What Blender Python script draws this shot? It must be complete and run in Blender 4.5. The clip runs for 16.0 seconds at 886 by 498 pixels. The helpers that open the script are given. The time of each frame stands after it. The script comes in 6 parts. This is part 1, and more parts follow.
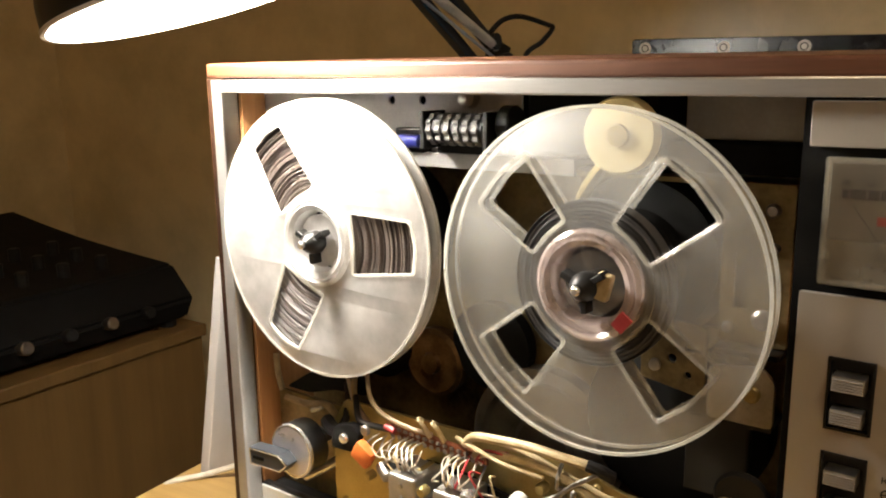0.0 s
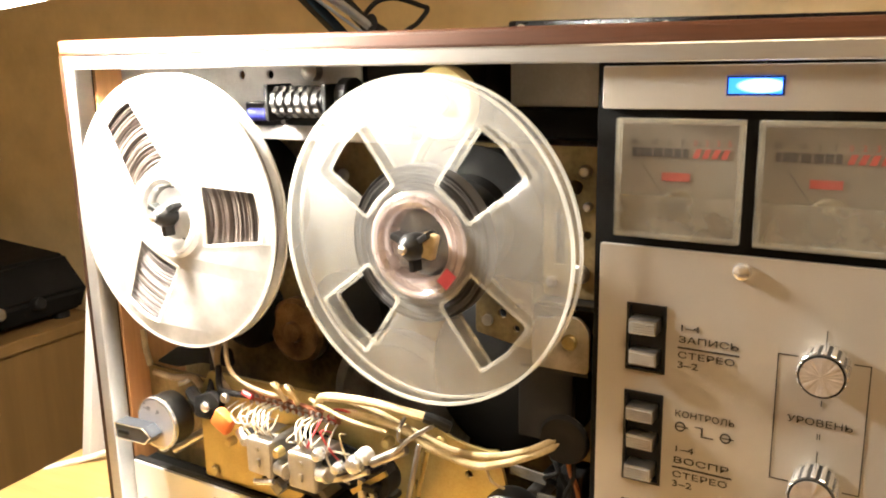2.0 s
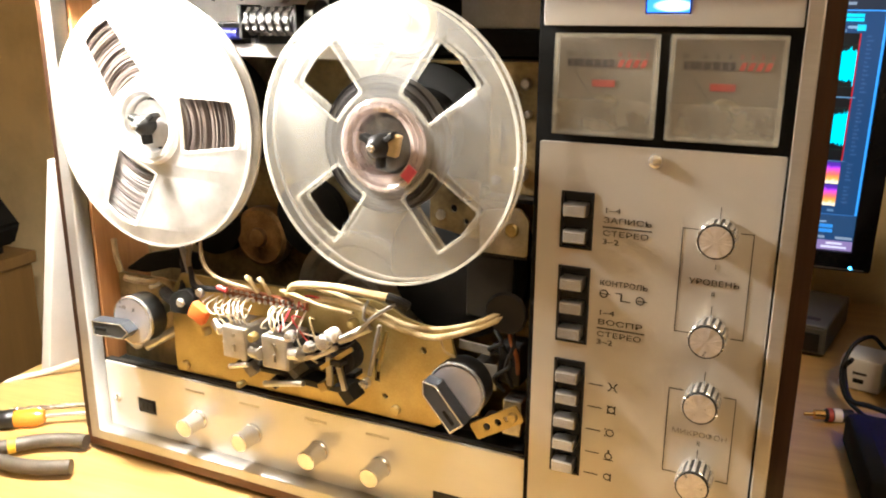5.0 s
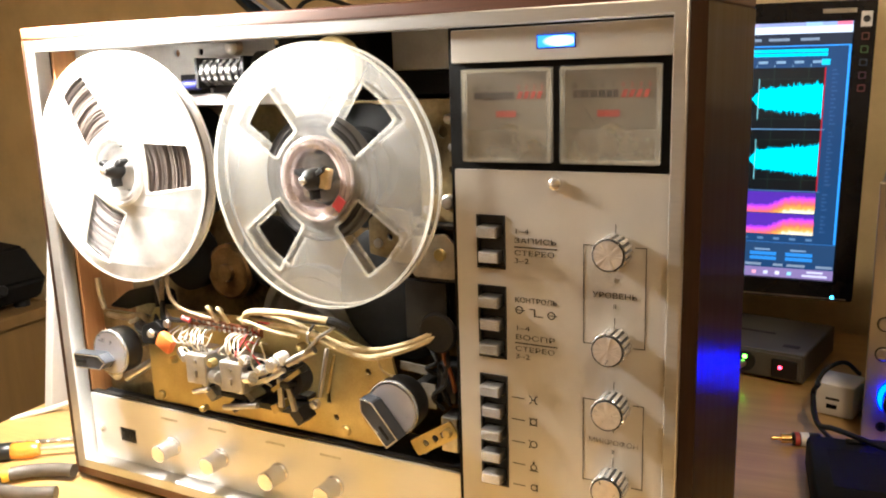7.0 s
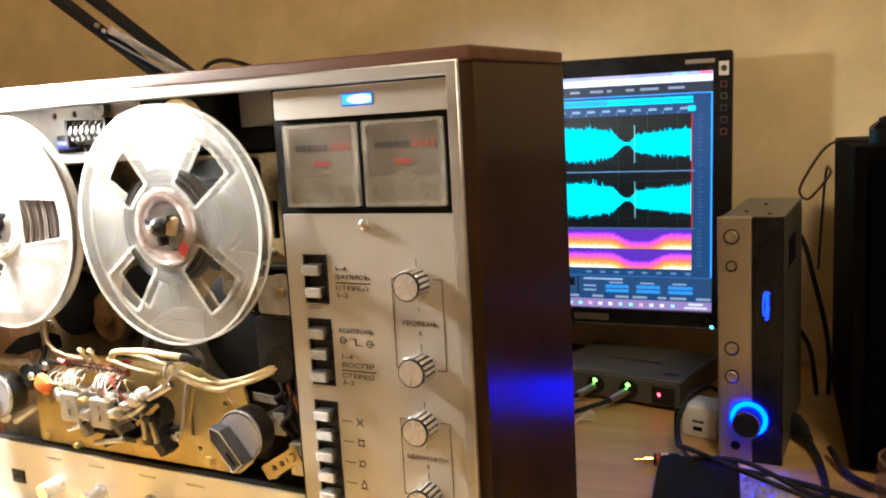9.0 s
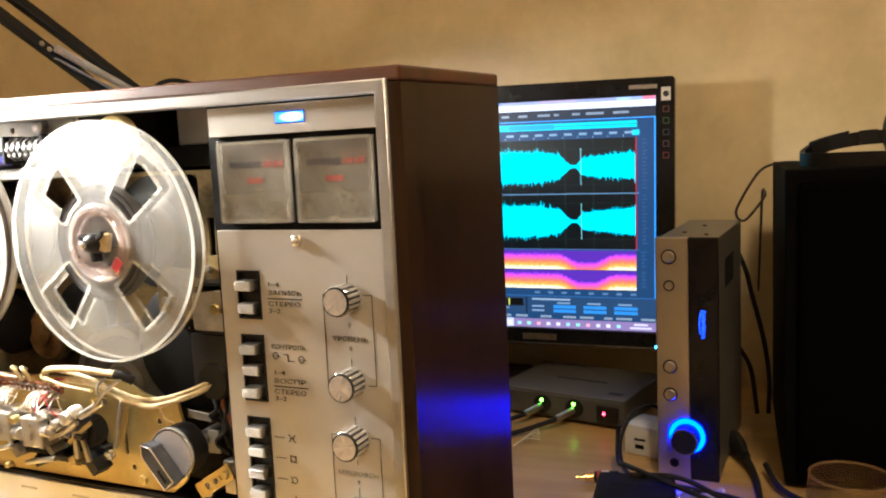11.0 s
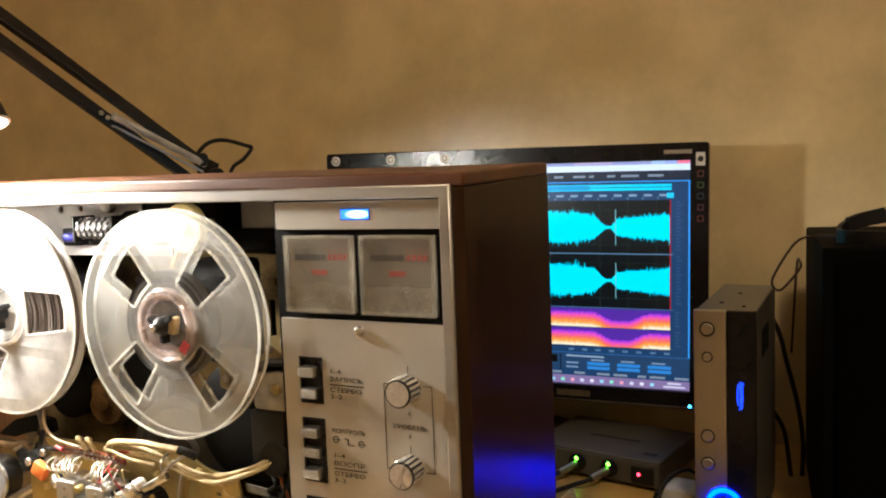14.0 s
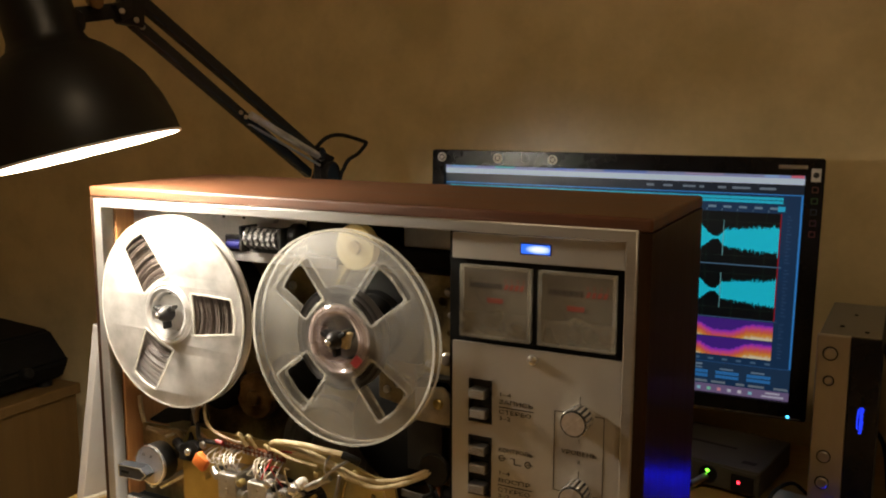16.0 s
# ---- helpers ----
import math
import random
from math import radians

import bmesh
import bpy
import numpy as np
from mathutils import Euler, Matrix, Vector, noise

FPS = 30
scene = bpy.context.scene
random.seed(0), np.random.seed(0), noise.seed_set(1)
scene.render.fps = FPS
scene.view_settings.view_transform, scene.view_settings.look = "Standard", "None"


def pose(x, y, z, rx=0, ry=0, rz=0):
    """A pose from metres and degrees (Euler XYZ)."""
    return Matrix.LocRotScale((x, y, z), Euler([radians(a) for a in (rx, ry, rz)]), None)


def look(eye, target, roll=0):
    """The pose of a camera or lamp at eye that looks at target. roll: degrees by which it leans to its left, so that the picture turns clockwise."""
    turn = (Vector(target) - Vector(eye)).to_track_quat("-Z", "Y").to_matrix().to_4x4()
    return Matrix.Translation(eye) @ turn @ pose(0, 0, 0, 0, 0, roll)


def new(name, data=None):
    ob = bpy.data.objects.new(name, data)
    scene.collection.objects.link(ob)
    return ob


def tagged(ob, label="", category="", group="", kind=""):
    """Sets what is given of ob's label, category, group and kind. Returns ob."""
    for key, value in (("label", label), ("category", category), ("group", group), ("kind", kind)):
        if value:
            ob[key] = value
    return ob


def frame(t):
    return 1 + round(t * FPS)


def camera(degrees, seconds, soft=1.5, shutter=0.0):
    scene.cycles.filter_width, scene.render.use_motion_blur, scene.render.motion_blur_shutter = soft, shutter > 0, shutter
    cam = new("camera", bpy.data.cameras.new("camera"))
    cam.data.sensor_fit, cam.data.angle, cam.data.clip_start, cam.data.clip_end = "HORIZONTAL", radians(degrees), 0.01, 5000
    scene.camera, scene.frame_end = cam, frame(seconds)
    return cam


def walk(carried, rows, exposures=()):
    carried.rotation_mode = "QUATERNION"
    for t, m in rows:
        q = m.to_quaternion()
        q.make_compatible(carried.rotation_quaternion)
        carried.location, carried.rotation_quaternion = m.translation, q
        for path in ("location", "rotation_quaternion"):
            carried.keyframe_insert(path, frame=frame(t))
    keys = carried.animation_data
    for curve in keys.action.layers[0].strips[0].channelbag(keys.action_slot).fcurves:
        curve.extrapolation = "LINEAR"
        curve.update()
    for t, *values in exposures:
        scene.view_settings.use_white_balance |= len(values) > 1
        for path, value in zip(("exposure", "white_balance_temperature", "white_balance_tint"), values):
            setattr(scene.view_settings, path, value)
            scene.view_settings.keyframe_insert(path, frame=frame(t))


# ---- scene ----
cam = camera(56.7, 16.0, 2.0)
PATH = [
    (0, (0.045, 0.082, 1.143), (-1.111, 1.66, 0.73), -0.8),
    (0.5, (0.063, 0.081, 1.143), (-1.059, 1.686, 0.741), -1.2),
    (1, (0.081, 0.084, 1.14), (-1.007, 1.712, 0.734), -1.3),
    (1.5, (0.091, 0.089, 1.136), (-0.95, 1.745, 0.72), -1.2),
    (2, (0.099, 0.089, 1.133), (-0.905, 1.762, 0.692), -1.1),
    (2.5, (0.102, 0.088, 1.126), (-0.86, 1.776, 0.65), -0.7),
    (3, (0.106, 0.088, 1.121), (-0.818, 1.788, 0.615), -0.4),
    (3.5, (0.112, 0.083, 1.117), (-0.775, 1.793, 0.581), -0.7),
    (4, (0.113, 0.058, 1.118), (-0.739, 1.783, 0.572), -0.4),
    (6.3, (0.138, -0.019, 1.107), (-0.677, 1.753, 0.66), 1.1),
    (6.5, (0.155, -0.015, 1.108), (-0.693, 1.747, 0.689), 0.5),
    (7, (0.202, 0.006, 1.102), (-0.731, 1.728, 0.695), -1.8),
    (7.5, (0.241, 0.015, 1.099), (-0.716, 1.731, 0.725), -3.2),
    (8, (0.273, 0.012, 1.099), (-0.695, 1.73, 0.764), -3.1),
    (8.5, (0.3, 0.004, 1.099), (-0.644, 1.736, 0.769), -2.6),
    (9, (0.324, 0.005, 1.099), (-0.578, 1.766, 0.809), -3.2),
    (9.5, (0.338, 0.008, 1.096), (-0.512, 1.798, 0.819), -3.0),
    (10, (0.35, 0.005, 1.093), (-0.48, 1.806, 0.838), -2.9),
    (12.5, (0.348, 0.013, 1.093), (-0.491, 1.815, 0.872), -2.5),
    (13, (0.345, 0.01, 1.115), (-0.499, 1.81, 0.906), -2.5),
    (13.5, (0.341, -0.001, 1.131), (-0.512, 1.797, 0.929), -2.4),
    (14, (0.334, -0.021, 1.147), (-0.534, 1.772, 0.964), -2.2),
    (14.5, (0.317, -0.033, 1.169), (-0.563, 1.754, 0.985), -1.9),
    (15, (0.299, -0.05, 1.184), (-0.588, 1.731, 0.983), -1.6),
    (15.5, (0.275, -0.072, 1.198), (-0.629, 1.7, 0.985), -1.0),
    (16, (0.25, -0.087, 1.203), (-0.684, 1.661, 0.93), 0.1),
]
EXPOSURES = [(0.0, -0.34, 6300, 10), (0.9, 0.45, 6300, 10), (1.5, 0.90, 6300, 10), (3.5, 0.92, 6300, 10), (4.2, 0.85, 6250, 10), (7.0, 0.88, 5950, 10), (9.5, 0.95, 5900, 10), (12.5, 0.86, 6150, 10), (13.0, 0.60, 6100, 10), (13.5, 0.43, 6100, 10), (14.5, 0.26, 6400, 10), (16.0, -0.93, 6900, 10)]
walk(cam, [(t, look(eye, target, roll)) for t, eye, target, roll in PATH], EXPOSURES)

# ---- small toolbox ----
MATS = {}


def thing(name, loc=(0, 0, 0), rz=0.0, label="", category="", group="", kind="", m=None):
    ob = new(name)
    ob.empty_display_size = 0.02
    ob.matrix_basis = m if m is not None else pose(*loc, 0, 0, rz)
    MATS[ob.name] = ob.matrix_basis.copy()
    return tagged(ob, label, category, group, kind)


def part(name, bm, material, parent=None, label="", smooth=False, world=False, data=None, at=None, kind=""):
    """Links a bmesh (or ready mesh data) as one mesh object under a thing or part."""
    if data is None:
        if world and parent is not None:
            bm.transform(base_of(parent).inverted())
        data = bpy.data.meshes.new(name)
        bmesh.ops.recalc_face_normals(bm, faces=bm.faces)
        bm.to_mesh(data)
        bm.free()
        if material is not None:
            data.materials.append(material)
        if smooth:
            data.shade_smooth()
            data.set_sharp_from_angle(angle=radians(35))
    ob = new(name, data)
    if parent is not None:
        ob.parent = parent
    if at is not None:
        ob.matrix_basis = at
    return tagged(ob, label, "", "", kind)


def base_of(ob):
    while ob.parent is not None:
        ob = ob.parent
    return MATS.get(ob.name, Matrix())


def box(x0, x1, y0, y1, z0, z1, bev=0.0, seg=2):
    bm = bmesh.new()
    bmesh.ops.create_cube(bm, size=1.0)
    bmesh.ops.scale(bm, vec=(x1 - x0, y1 - y0, z1 - z0), verts=bm.verts)
    bmesh.ops.translate(bm, vec=((x0 + x1) / 2, (y0 + y1) / 2, (z0 + z1) / 2), verts=bm.verts)
    if bev > 0:
        bmesh.ops.bevel(bm, geom=bm.edges[:], offset=bev, segments=seg, affect="EDGES", profile=0.5)
    return bm


def axis_frame(o, d):
    return Matrix.Translation(o) @ Vector(d).to_track_quat("Z", "Y").to_matrix().to_4x4()


def lathe(profile, o=(0, 0, 0), d=(0, -1, 0), seg=32, close=True):
    """Turns (radius, height) pairs round the axis through o along d."""
    bm = bmesh.new()
    rings = []
    for r, h in profile:
        if r < 1e-6:
            rings.append([bm.verts.new((0, 0, h))])
        else:
            rings.append([bm.verts.new((r * math.cos(2 * math.pi * k / seg), r * math.sin(2 * math.pi * k / seg), h)) for k in range(seg)])
    for a, b in zip(rings[:-1], rings[1:]):
        for k in range(seg):
            n = (k + 1) % seg
            if len(a) == 1 and len(b) == 1:
                continue
            if len(a) == 1:
                bm.faces.new((a[0], b[k], b[n]))
            elif len(b) == 1:
                bm.faces.new((a[k], a[n], b[0]))
            else:
                bm.faces.new((a[k], a[n], b[n], b[k]))
    bm.transform(axis_frame(o, d))
    return bm


def cyl(p0, p1, r, seg=20, bev=0.0, r1=None):
    d = Vector(p1) - Vector(p0)
    h, r1 = d.length, r if r1 is None else r1
    b = min(bev, r * 0.5, h * 0.5)
    prof = [(0, 0), (r - b, 0), (r, b), (r1, h - b), (r1 - b, h), (0, h)] if b > 0 else [(0, 0), (r, 0), (r1, h), (0, h)]
    return lathe(prof, p0, d, seg)


def glide(pts, n=8):
    """A smooth line through the points."""
    P = [Vector(p) for p in pts]
    P = [2 * P[0] - P[1]] + P + [2 * P[-1] - P[-2]]
    out = []
    for i in range(1, len(P) - 2):
        for k in range(n):
            t = k / n
            a, b, c, d = P[i - 1:i + 3]
            out.append(0.5 * (2 * b + (c - a) * t + (2 * a - 5 * b + 4 * c - d) * t * t + (3 * b - a - 3 * c + d) * t ** 3))
    out.append(P[-2])
    return out


def tube(pts, r, seg=10, n=8):
    line = glide(pts, n) if n > 1 else [Vector(p) for p in pts]
    bm, rings = bmesh.new(), []
    up = Vector((0.3, 0.2, 1)).normalized()
    for i, p in enumerate(line):
        d = (line[min(i + 1, len(line) - 1)] - line[max(i - 1, 0)]).normalized()
        side = d.cross(up)
        side = side.normalized() if side.length > 1e-4 else Vector((1, 0, 0))
        top = side.cross(d).normalized()
        up = top
        rings.append([bm.verts.new(p + r * (math.cos(2 * math.pi * k / seg) * side + math.sin(2 * math.pi * k / seg) * top)) for k in range(seg)])
    for a, b in zip(rings[:-1], rings[1:]):
        for k in range(seg):
            bm.faces.new((a[k], a[(k + 1) % seg], b[(k + 1) % seg], b[k]))
    bm.faces.new(rings[0])
    bm.faces.new(rings[-1])
    return bm


def joined(*bms):
    out = bmesh.new()
    for b in bms:
        me = bpy.data.meshes.new("tmp")
        b.to_mesh(me)
        b.free()
        out.from_mesh(me)
        bpy.data.meshes.remove(me)
    return out


def sheet(outer, holes, thick, bevel=0.0, res=1):
    """A flat plate in x, z (front towards -y) with real holes, lying round y = 0."""
    cu = bpy.data.curves.new("tmp", "CURVE")
    cu.dimensions, cu.fill_mode, cu.extrude, cu.bevel_depth, cu.bevel_resolution = "2D", "BOTH", max(thick / 2 - bevel, 0.0), bevel, res
    for ring in [outer, *holes]:
        sp = cu.splines.new("POLY")
        sp.points.add(len(ring) - 1)
        for p, (x, z) in zip(sp.points, ring):
            p.co = (x, z, 0, 1)
        sp.use_cyclic_u = True
    ob = bpy.data.objects.new("tmp", cu)
    scene.collection.objects.link(ob)
    bpy.context.view_layer.update()
    me = bpy.data.meshes.new_from_object(ob.evaluated_get(bpy.context.evaluated_depsgraph_get()))
    bm = bmesh.new()
    bm.from_mesh(me)
    bpy.data.objects.remove(ob)
    bpy.data.meshes.remove(me)
    bmesh.ops.remove_doubles(bm, verts=bm.verts, dist=1e-6)
    bm.transform(pose(0, 0, 0, 90, 0, 0))
    return bm


def moved(bm, x=0, y=0, z=0, rx=0, ry=0, rz=0):
    bm.transform(pose(x, y, z, rx, ry, rz))
    return bm


def ring_pts(r, n=96, cx=0, cz=0):
    return [(cx + r * math.cos(2 * math.pi * k / n), cz + r * math.sin(2 * math.pi * k / n)) for k in range(n)]


def round_poly(pts, r, n=4):
    """A polygon with rounded corners."""
    out = []
    for i, p in enumerate(pts):
        p, a, b = Vector(p), Vector(pts[i - 1]), Vector(pts[(i + 1) % len(pts)])
        s, e = p + (a - p).normalized() * r, p + (b - p).normalized() * r
        for k in range(n + 1):
            t = k / n
            out.append(tuple((1 - t) ** 2 * s + 2 * t * (1 - t) * p + t * t * e))
    return out


def rect(x0, x1, z0, z1):
    return [(x0, z0), (x1, z0), (x1, z1), (x0, z1)]


def lettering(body, size, x, y, z, rx=90, rz=0, squash=1.0, align="LEFT"):
    cu = bpy.data.curves.new("tmp", "FONT")
    cu.body, cu.size, cu.extrude, cu.align_x, cu.align_y = body, size, 0.0001, align, "CENTER"
    ob = bpy.data.objects.new("tmp", cu)
    scene.collection.objects.link(ob)
    bpy.context.view_layer.update()
    me = bpy.data.meshes.new_from_object(ob.evaluated_get(bpy.context.evaluated_depsgraph_get()))
    bm = bmesh.new()
    bm.from_mesh(me)
    bpy.data.objects.remove(ob)
    bpy.data.meshes.remove(me)
    bm.transform(pose(x, y, z, rx, 0, rz) @ Matrix.Diagonal((squash, 1, 1, 1)))
    return bm


# ---- materials ----
def pm(name, c1, c2=None, rough=0.5, metal=0.0, scale=40.0, fine=600.0, bump=0.1, stretch=(1, 1, 1), spec=0.5, coat=0.0, bumpdist=0.0006, rvar=0.12, fleck=0.25, lo=0.4, hi=0.8):
    """A surface with two tones at two scales, uneven gloss and fine relief."""
    m = bpy.data.materials.new(name)
    m.use_nodes = True
    nt = m.node_tree
    N, L = nt.nodes, nt.links
    b = N["Principled BSDF"]
    tc, mp = N.new("ShaderNodeTexCoord"), N.new("ShaderNodeMapping")
    mp.inputs["Scale"].default_value = stretch
    L.new(tc.outputs["Object"], mp.inputs["Vector"])
    n1, n2 = N.new("ShaderNodeTexNoise"), N.new("ShaderNodeTexNoise")
    for n, sc, det in ((n1, scale, 6.0), (n2, fine, 3.0)):
        n.inputs["Scale"].default_value, n.inputs["Detail"].default_value = sc, det
        L.new(mp.outputs["Vector"], n.inputs["Vector"])
    add = N.new("ShaderNodeMath")
    add.operation = "MULTIPLY_ADD"
    add.inputs[1].default_value = fleck
    L.new(n2.outputs["Fac"], add.inputs[0])
    L.new(n1.outputs["Fac"], add.inputs[2])
    ramp = N.new("ShaderNodeValToRGB")
    c2 = c2 or tuple(v * 0.75 for v in c1)
    ramp.color_ramp.elements[0].position, ramp.color_ramp.elements[0].color = lo, (*c2, 1)
    ramp.color_ramp.elements[1].position, ramp.color_ramp.elements[1].color = hi, (*c1, 1)
    L.new(add.outputs[0], ramp.inputs["Fac"])
    L.new(ramp.outputs["Color"], b.inputs["Base Color"])
    mr = N.new("ShaderNodeMapRange")
    mr.inputs["To Min"].default_value, mr.inputs["To Max"].default_value = max(rough - rvar, 0.02), min(rough + rvar, 1.0)
    L.new(n1.outputs["Fac"], mr.inputs["Value"])
    L.new(mr.outputs["Result"], b.inputs["Roughness"])
    b.inputs["Metallic"].default_value, b.inputs["Specular IOR Level"].default_value, b.inputs["Coat Weight"].default_value = metal, spec, coat
    if bump:
        bp = N.new("ShaderNodeBump")
        bp.inputs["Strength"].default_value, bp.inputs["Distance"].default_value = bump, bumpdist
        L.new(n2.outputs["Fac"], bp.inputs["Height"])
        L.new(bp.outputs["Normal"], b.inputs["Normal"])
    return m


def glow(name, c, strength):
    m = bpy.data.materials.new(name)
    m.use_nodes = True
    b = m.node_tree.nodes["Principled BSDF"]
    b.inputs["Base Color"].default_value = (*[min(v, 1) * 0.3 for v in c], 1)
    b.inputs["Emission Color"].default_value, b.inputs["Emission Strength"].default_value = (*c, 1), strength
    b.inputs["Roughness"].default_value = 0.4
    return m


def plastic_film(name, c, see, rough, haze, gloss=0.6, sheen=0.03, scuff=None):
    """Clear or milky plastic: part of the light passes straight, part is scattered by scuffs, with a gloss on top."""
    m = bpy.data.materials.new(name)
    m.use_nodes = True
    nt = m.node_tree
    N, L = nt.nodes, nt.links
    b, out = N["Principled BSDF"], N["Material Output"]
    b.inputs["Base Color"].default_value, b.inputs["Roughness"].default_value = (*c, 1), rough
    b.inputs["Specular IOR Level"].default_value = gloss
    tr, tl, mixa, mixb = N.new("ShaderNodeBsdfTransparent"), N.new("ShaderNodeBsdfTranslucent"), N.new("ShaderNodeMixShader"), N.new("ShaderNodeMixShader")
    tl.inputs["Color"].default_value = (*c, 1)
    mixa.inputs[0].default_value = 0.35
    L.new(b.outputs[0], mixa.inputs[1])
    L.new(tl.outputs[0], mixa.inputs[2])
    tc, n1 = N.new("ShaderNodeTexCoord"), N.new("ShaderNodeTexNoise")
    n1.inputs["Scale"].default_value, n1.inputs["Detail"].default_value = 45.0, 8.0
    L.new(tc.outputs["Object"], n1.inputs["Vector"])
    mr = N.new("ShaderNodeMapRange")
    mr.inputs["From Min"].default_value, mr.inputs["From Max"].default_value = 0.3, 0.7
    mr.inputs["To Min"].default_value, mr.inputs["To Max"].default_value = min(see + haze, 1), max(see - haze, 0)
    L.new(n1.outputs["Fac"], mr.inputs["Value"])
    L.new(mr.outputs["Result"], mixb.inputs[0])
    L.new(mixa.outputs[0], mixb.inputs[1])
    L.new(tr.outputs[0], mixb.inputs[2])
    gl, mixc = N.new("ShaderNodeBsdfGlossy"), N.new("ShaderNodeMixShader")
    gl.inputs["Roughness"].default_value, gl.inputs["Color"].default_value = scuff or rough, (0.95, 0.94, 0.92, 1)
    mixc.inputs[0].default_value = sheen
    L.new(mixb.outputs[0], mixc.inputs[1])
    L.new(gl.outputs[0], mixc.inputs[2])
    L.new(mixc.outputs[0], out.inputs["Surface"])
    return m


def wood(name, dark, light, rough, along="x", scale=9.0, coat=0.0, bump=0.08):
    st = {"x": (0.06, 1, 1), "y": (1, 0.06, 1), "z": (1, 1, 0.06)}[along]
    return pm(name, light, dark, rough, 0.0, scale * 8, scale * 60, bump, tuple(v * 1.0 for v in st), 0.5, coat, 0.0004, 0.08, 0.35)


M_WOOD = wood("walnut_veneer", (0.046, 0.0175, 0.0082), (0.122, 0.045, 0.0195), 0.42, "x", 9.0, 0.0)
# same walnut as the top; the sides' shade is put into a darker colour
M_WOOD_SIDE_SHADED = wood("walnut_veneer_upright_shaded", (0.012, 0.0058, 0.0032), (0.038, 0.018, 0.0092), 0.32, "z", 9.0, 0.0, 0.0)
_b = M_WOOD_SIDE_SHADED.node_tree.nodes["Principled BSDF"]
_t = M_WOOD_SIDE_SHADED.node_tree.nodes.new("ShaderNodeTangent")
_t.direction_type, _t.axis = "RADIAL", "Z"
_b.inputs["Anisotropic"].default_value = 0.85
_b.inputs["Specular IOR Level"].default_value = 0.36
M_WOOD_SIDE_SHADED.node_tree.links.new(_t.outputs[0], _b.inputs["Tangent"])
M_RAWWOOD = wood("plywood", (0.24, 0.105, 0.035), (0.40, 0.19, 0.068), 0.6, "z", 8.0)
M_DESK = wood("beech_laminate", (0.32, 0.190, 0.057), (0.46, 0.295, 0.105), 0.33, "x", 5.0, 0.1, 0.03)
M_TRIM = pm("brushed_aluminium_trim", (0.56, 0.55, 0.53), (0.44, 0.43, 0.41), 0.36, 0.75, 30, 900, 0.12, (0.1, 1, 1))
M_PANEL = pm("satin_silver_panel", (0.55, 0.52, 0.47), (0.49, 0.46, 0.415), 0.42, 0.52, 18, 1400, 0.06)
M_PANELB = pm("brushed_silver_panel", (0.72, 0.70, 0.66), (0.64, 0.62, 0.58), 0.36, 0.45, 20, 1500, 0.05, (0.05, 1, 1))
M_BLACK = pm("black_plastic", (0.012, 0.0115, 0.011), (0.007, 0.007, 0.0065), 0.42, 0.0, 60, 900, 0.1, spec=0.35)
M_MATBLACK = pm("matt_black_paint", (0.009, 0.0085, 0.008), (0.005, 0.005, 0.0045), 0.75, 0.0, 50, 700, 0.1, (1, 1, 1), 0.12)
M_INK = pm("black_print", (0.02, 0.018, 0.016), (0.015, 0.014, 0.013), 0.6, 0, 50, 500, 0)
M_FADED = pm("worn_print", (0.36, 0.33, 0.29), (0.06, 0.055, 0.05), 0.6, 0, 400, 1500, 0)
M_RED = pm("red_print", (0.46, 0.055, 0.035), (0.34, 0.045, 0.03), 0.55, 0, 50, 500, 0)
M_PINKMARK = pm("pink_red_mark", (0.62, 0.085, 0.12), (0.48, 0.06, 0.09), 0.5, 0, 50, 500, 0)
M_CHROME = pm("chrome", (0.82, 0.81, 0.79), (0.72, 0.71, 0.69), 0.2, 0.8, 60, 900, 0.03, rvar=0.06)
M_STEEL = pm("worn_steel", (0.55, 0.53, 0.49), (0.34, 0.32, 0.28), 0.36, 1.0, 90, 900, 0.15)
M_BRASS = pm("yellow_passivated_steel", (0.57, 0.46, 0.20), (0.34, 0.26, 0.10), 0.4, 0.8, 25, 700, 0.12)
M_BRONZE = pm("bronze_disc", (0.36, 0.23, 0.11), (0.09, 0.058, 0.03), 0.34, 0.85, 60, 700, 0.12)
M_CHASSIS = pm("tarnished_chassis", (0.36, 0.27, 0.125), (0.06, 0.045, 0.025), 0.40, 0.8, 30, 300, 0.2)
M_DARKSTEEL = pm("dark_oiled_steel", (0.36, 0.35, 0.32), (0.17, 0.16, 0.145), 0.42, 0.6, 40, 700, 0.1)
M_CREAMP = pm("cream_plastic", (0.90, 0.80, 0.46), (0.8, 0.68, 0.36), 0.4, 0.0, 60, 600, 0.05)
M_KNOBGREY = pm("knob_grey_face", (0.60, 0.58, 0.61), (0.50, 0.49, 0.52), 0.32, 0.7, 60, 900, 0.05)
M_BARGREY = pm("dark_grey_bar", (0.036, 0.040, 0.047), (0.022, 0.025, 0.030), 0.34, 0.1, 60, 900, 0.05)
M_ALU = pm("grey_aluminium_sheet", (0.66, 0.65, 0.63), (0.42, 0.41, 0.4), 0.5, 0.3, 30, 500, 0.2)
M_CAN = pm("grey_head_shield", (0.5, 0.48, 0.44), (0.36, 0.34, 0.3), 0.38, 0.75, 80, 900, 0.15)
M_CREAM = pm("cream_cable", (0.56, 0.45, 0.26), (0.36, 0.27, 0.13), 0.5, 0.0, 120, 900, 0.1)
M_TANW = pm("grimy_tan_lead", (0.40, 0.29, 0.16), (0.24, 0.16, 0.08), 0.5, 0.0, 120, 900, 0.1)
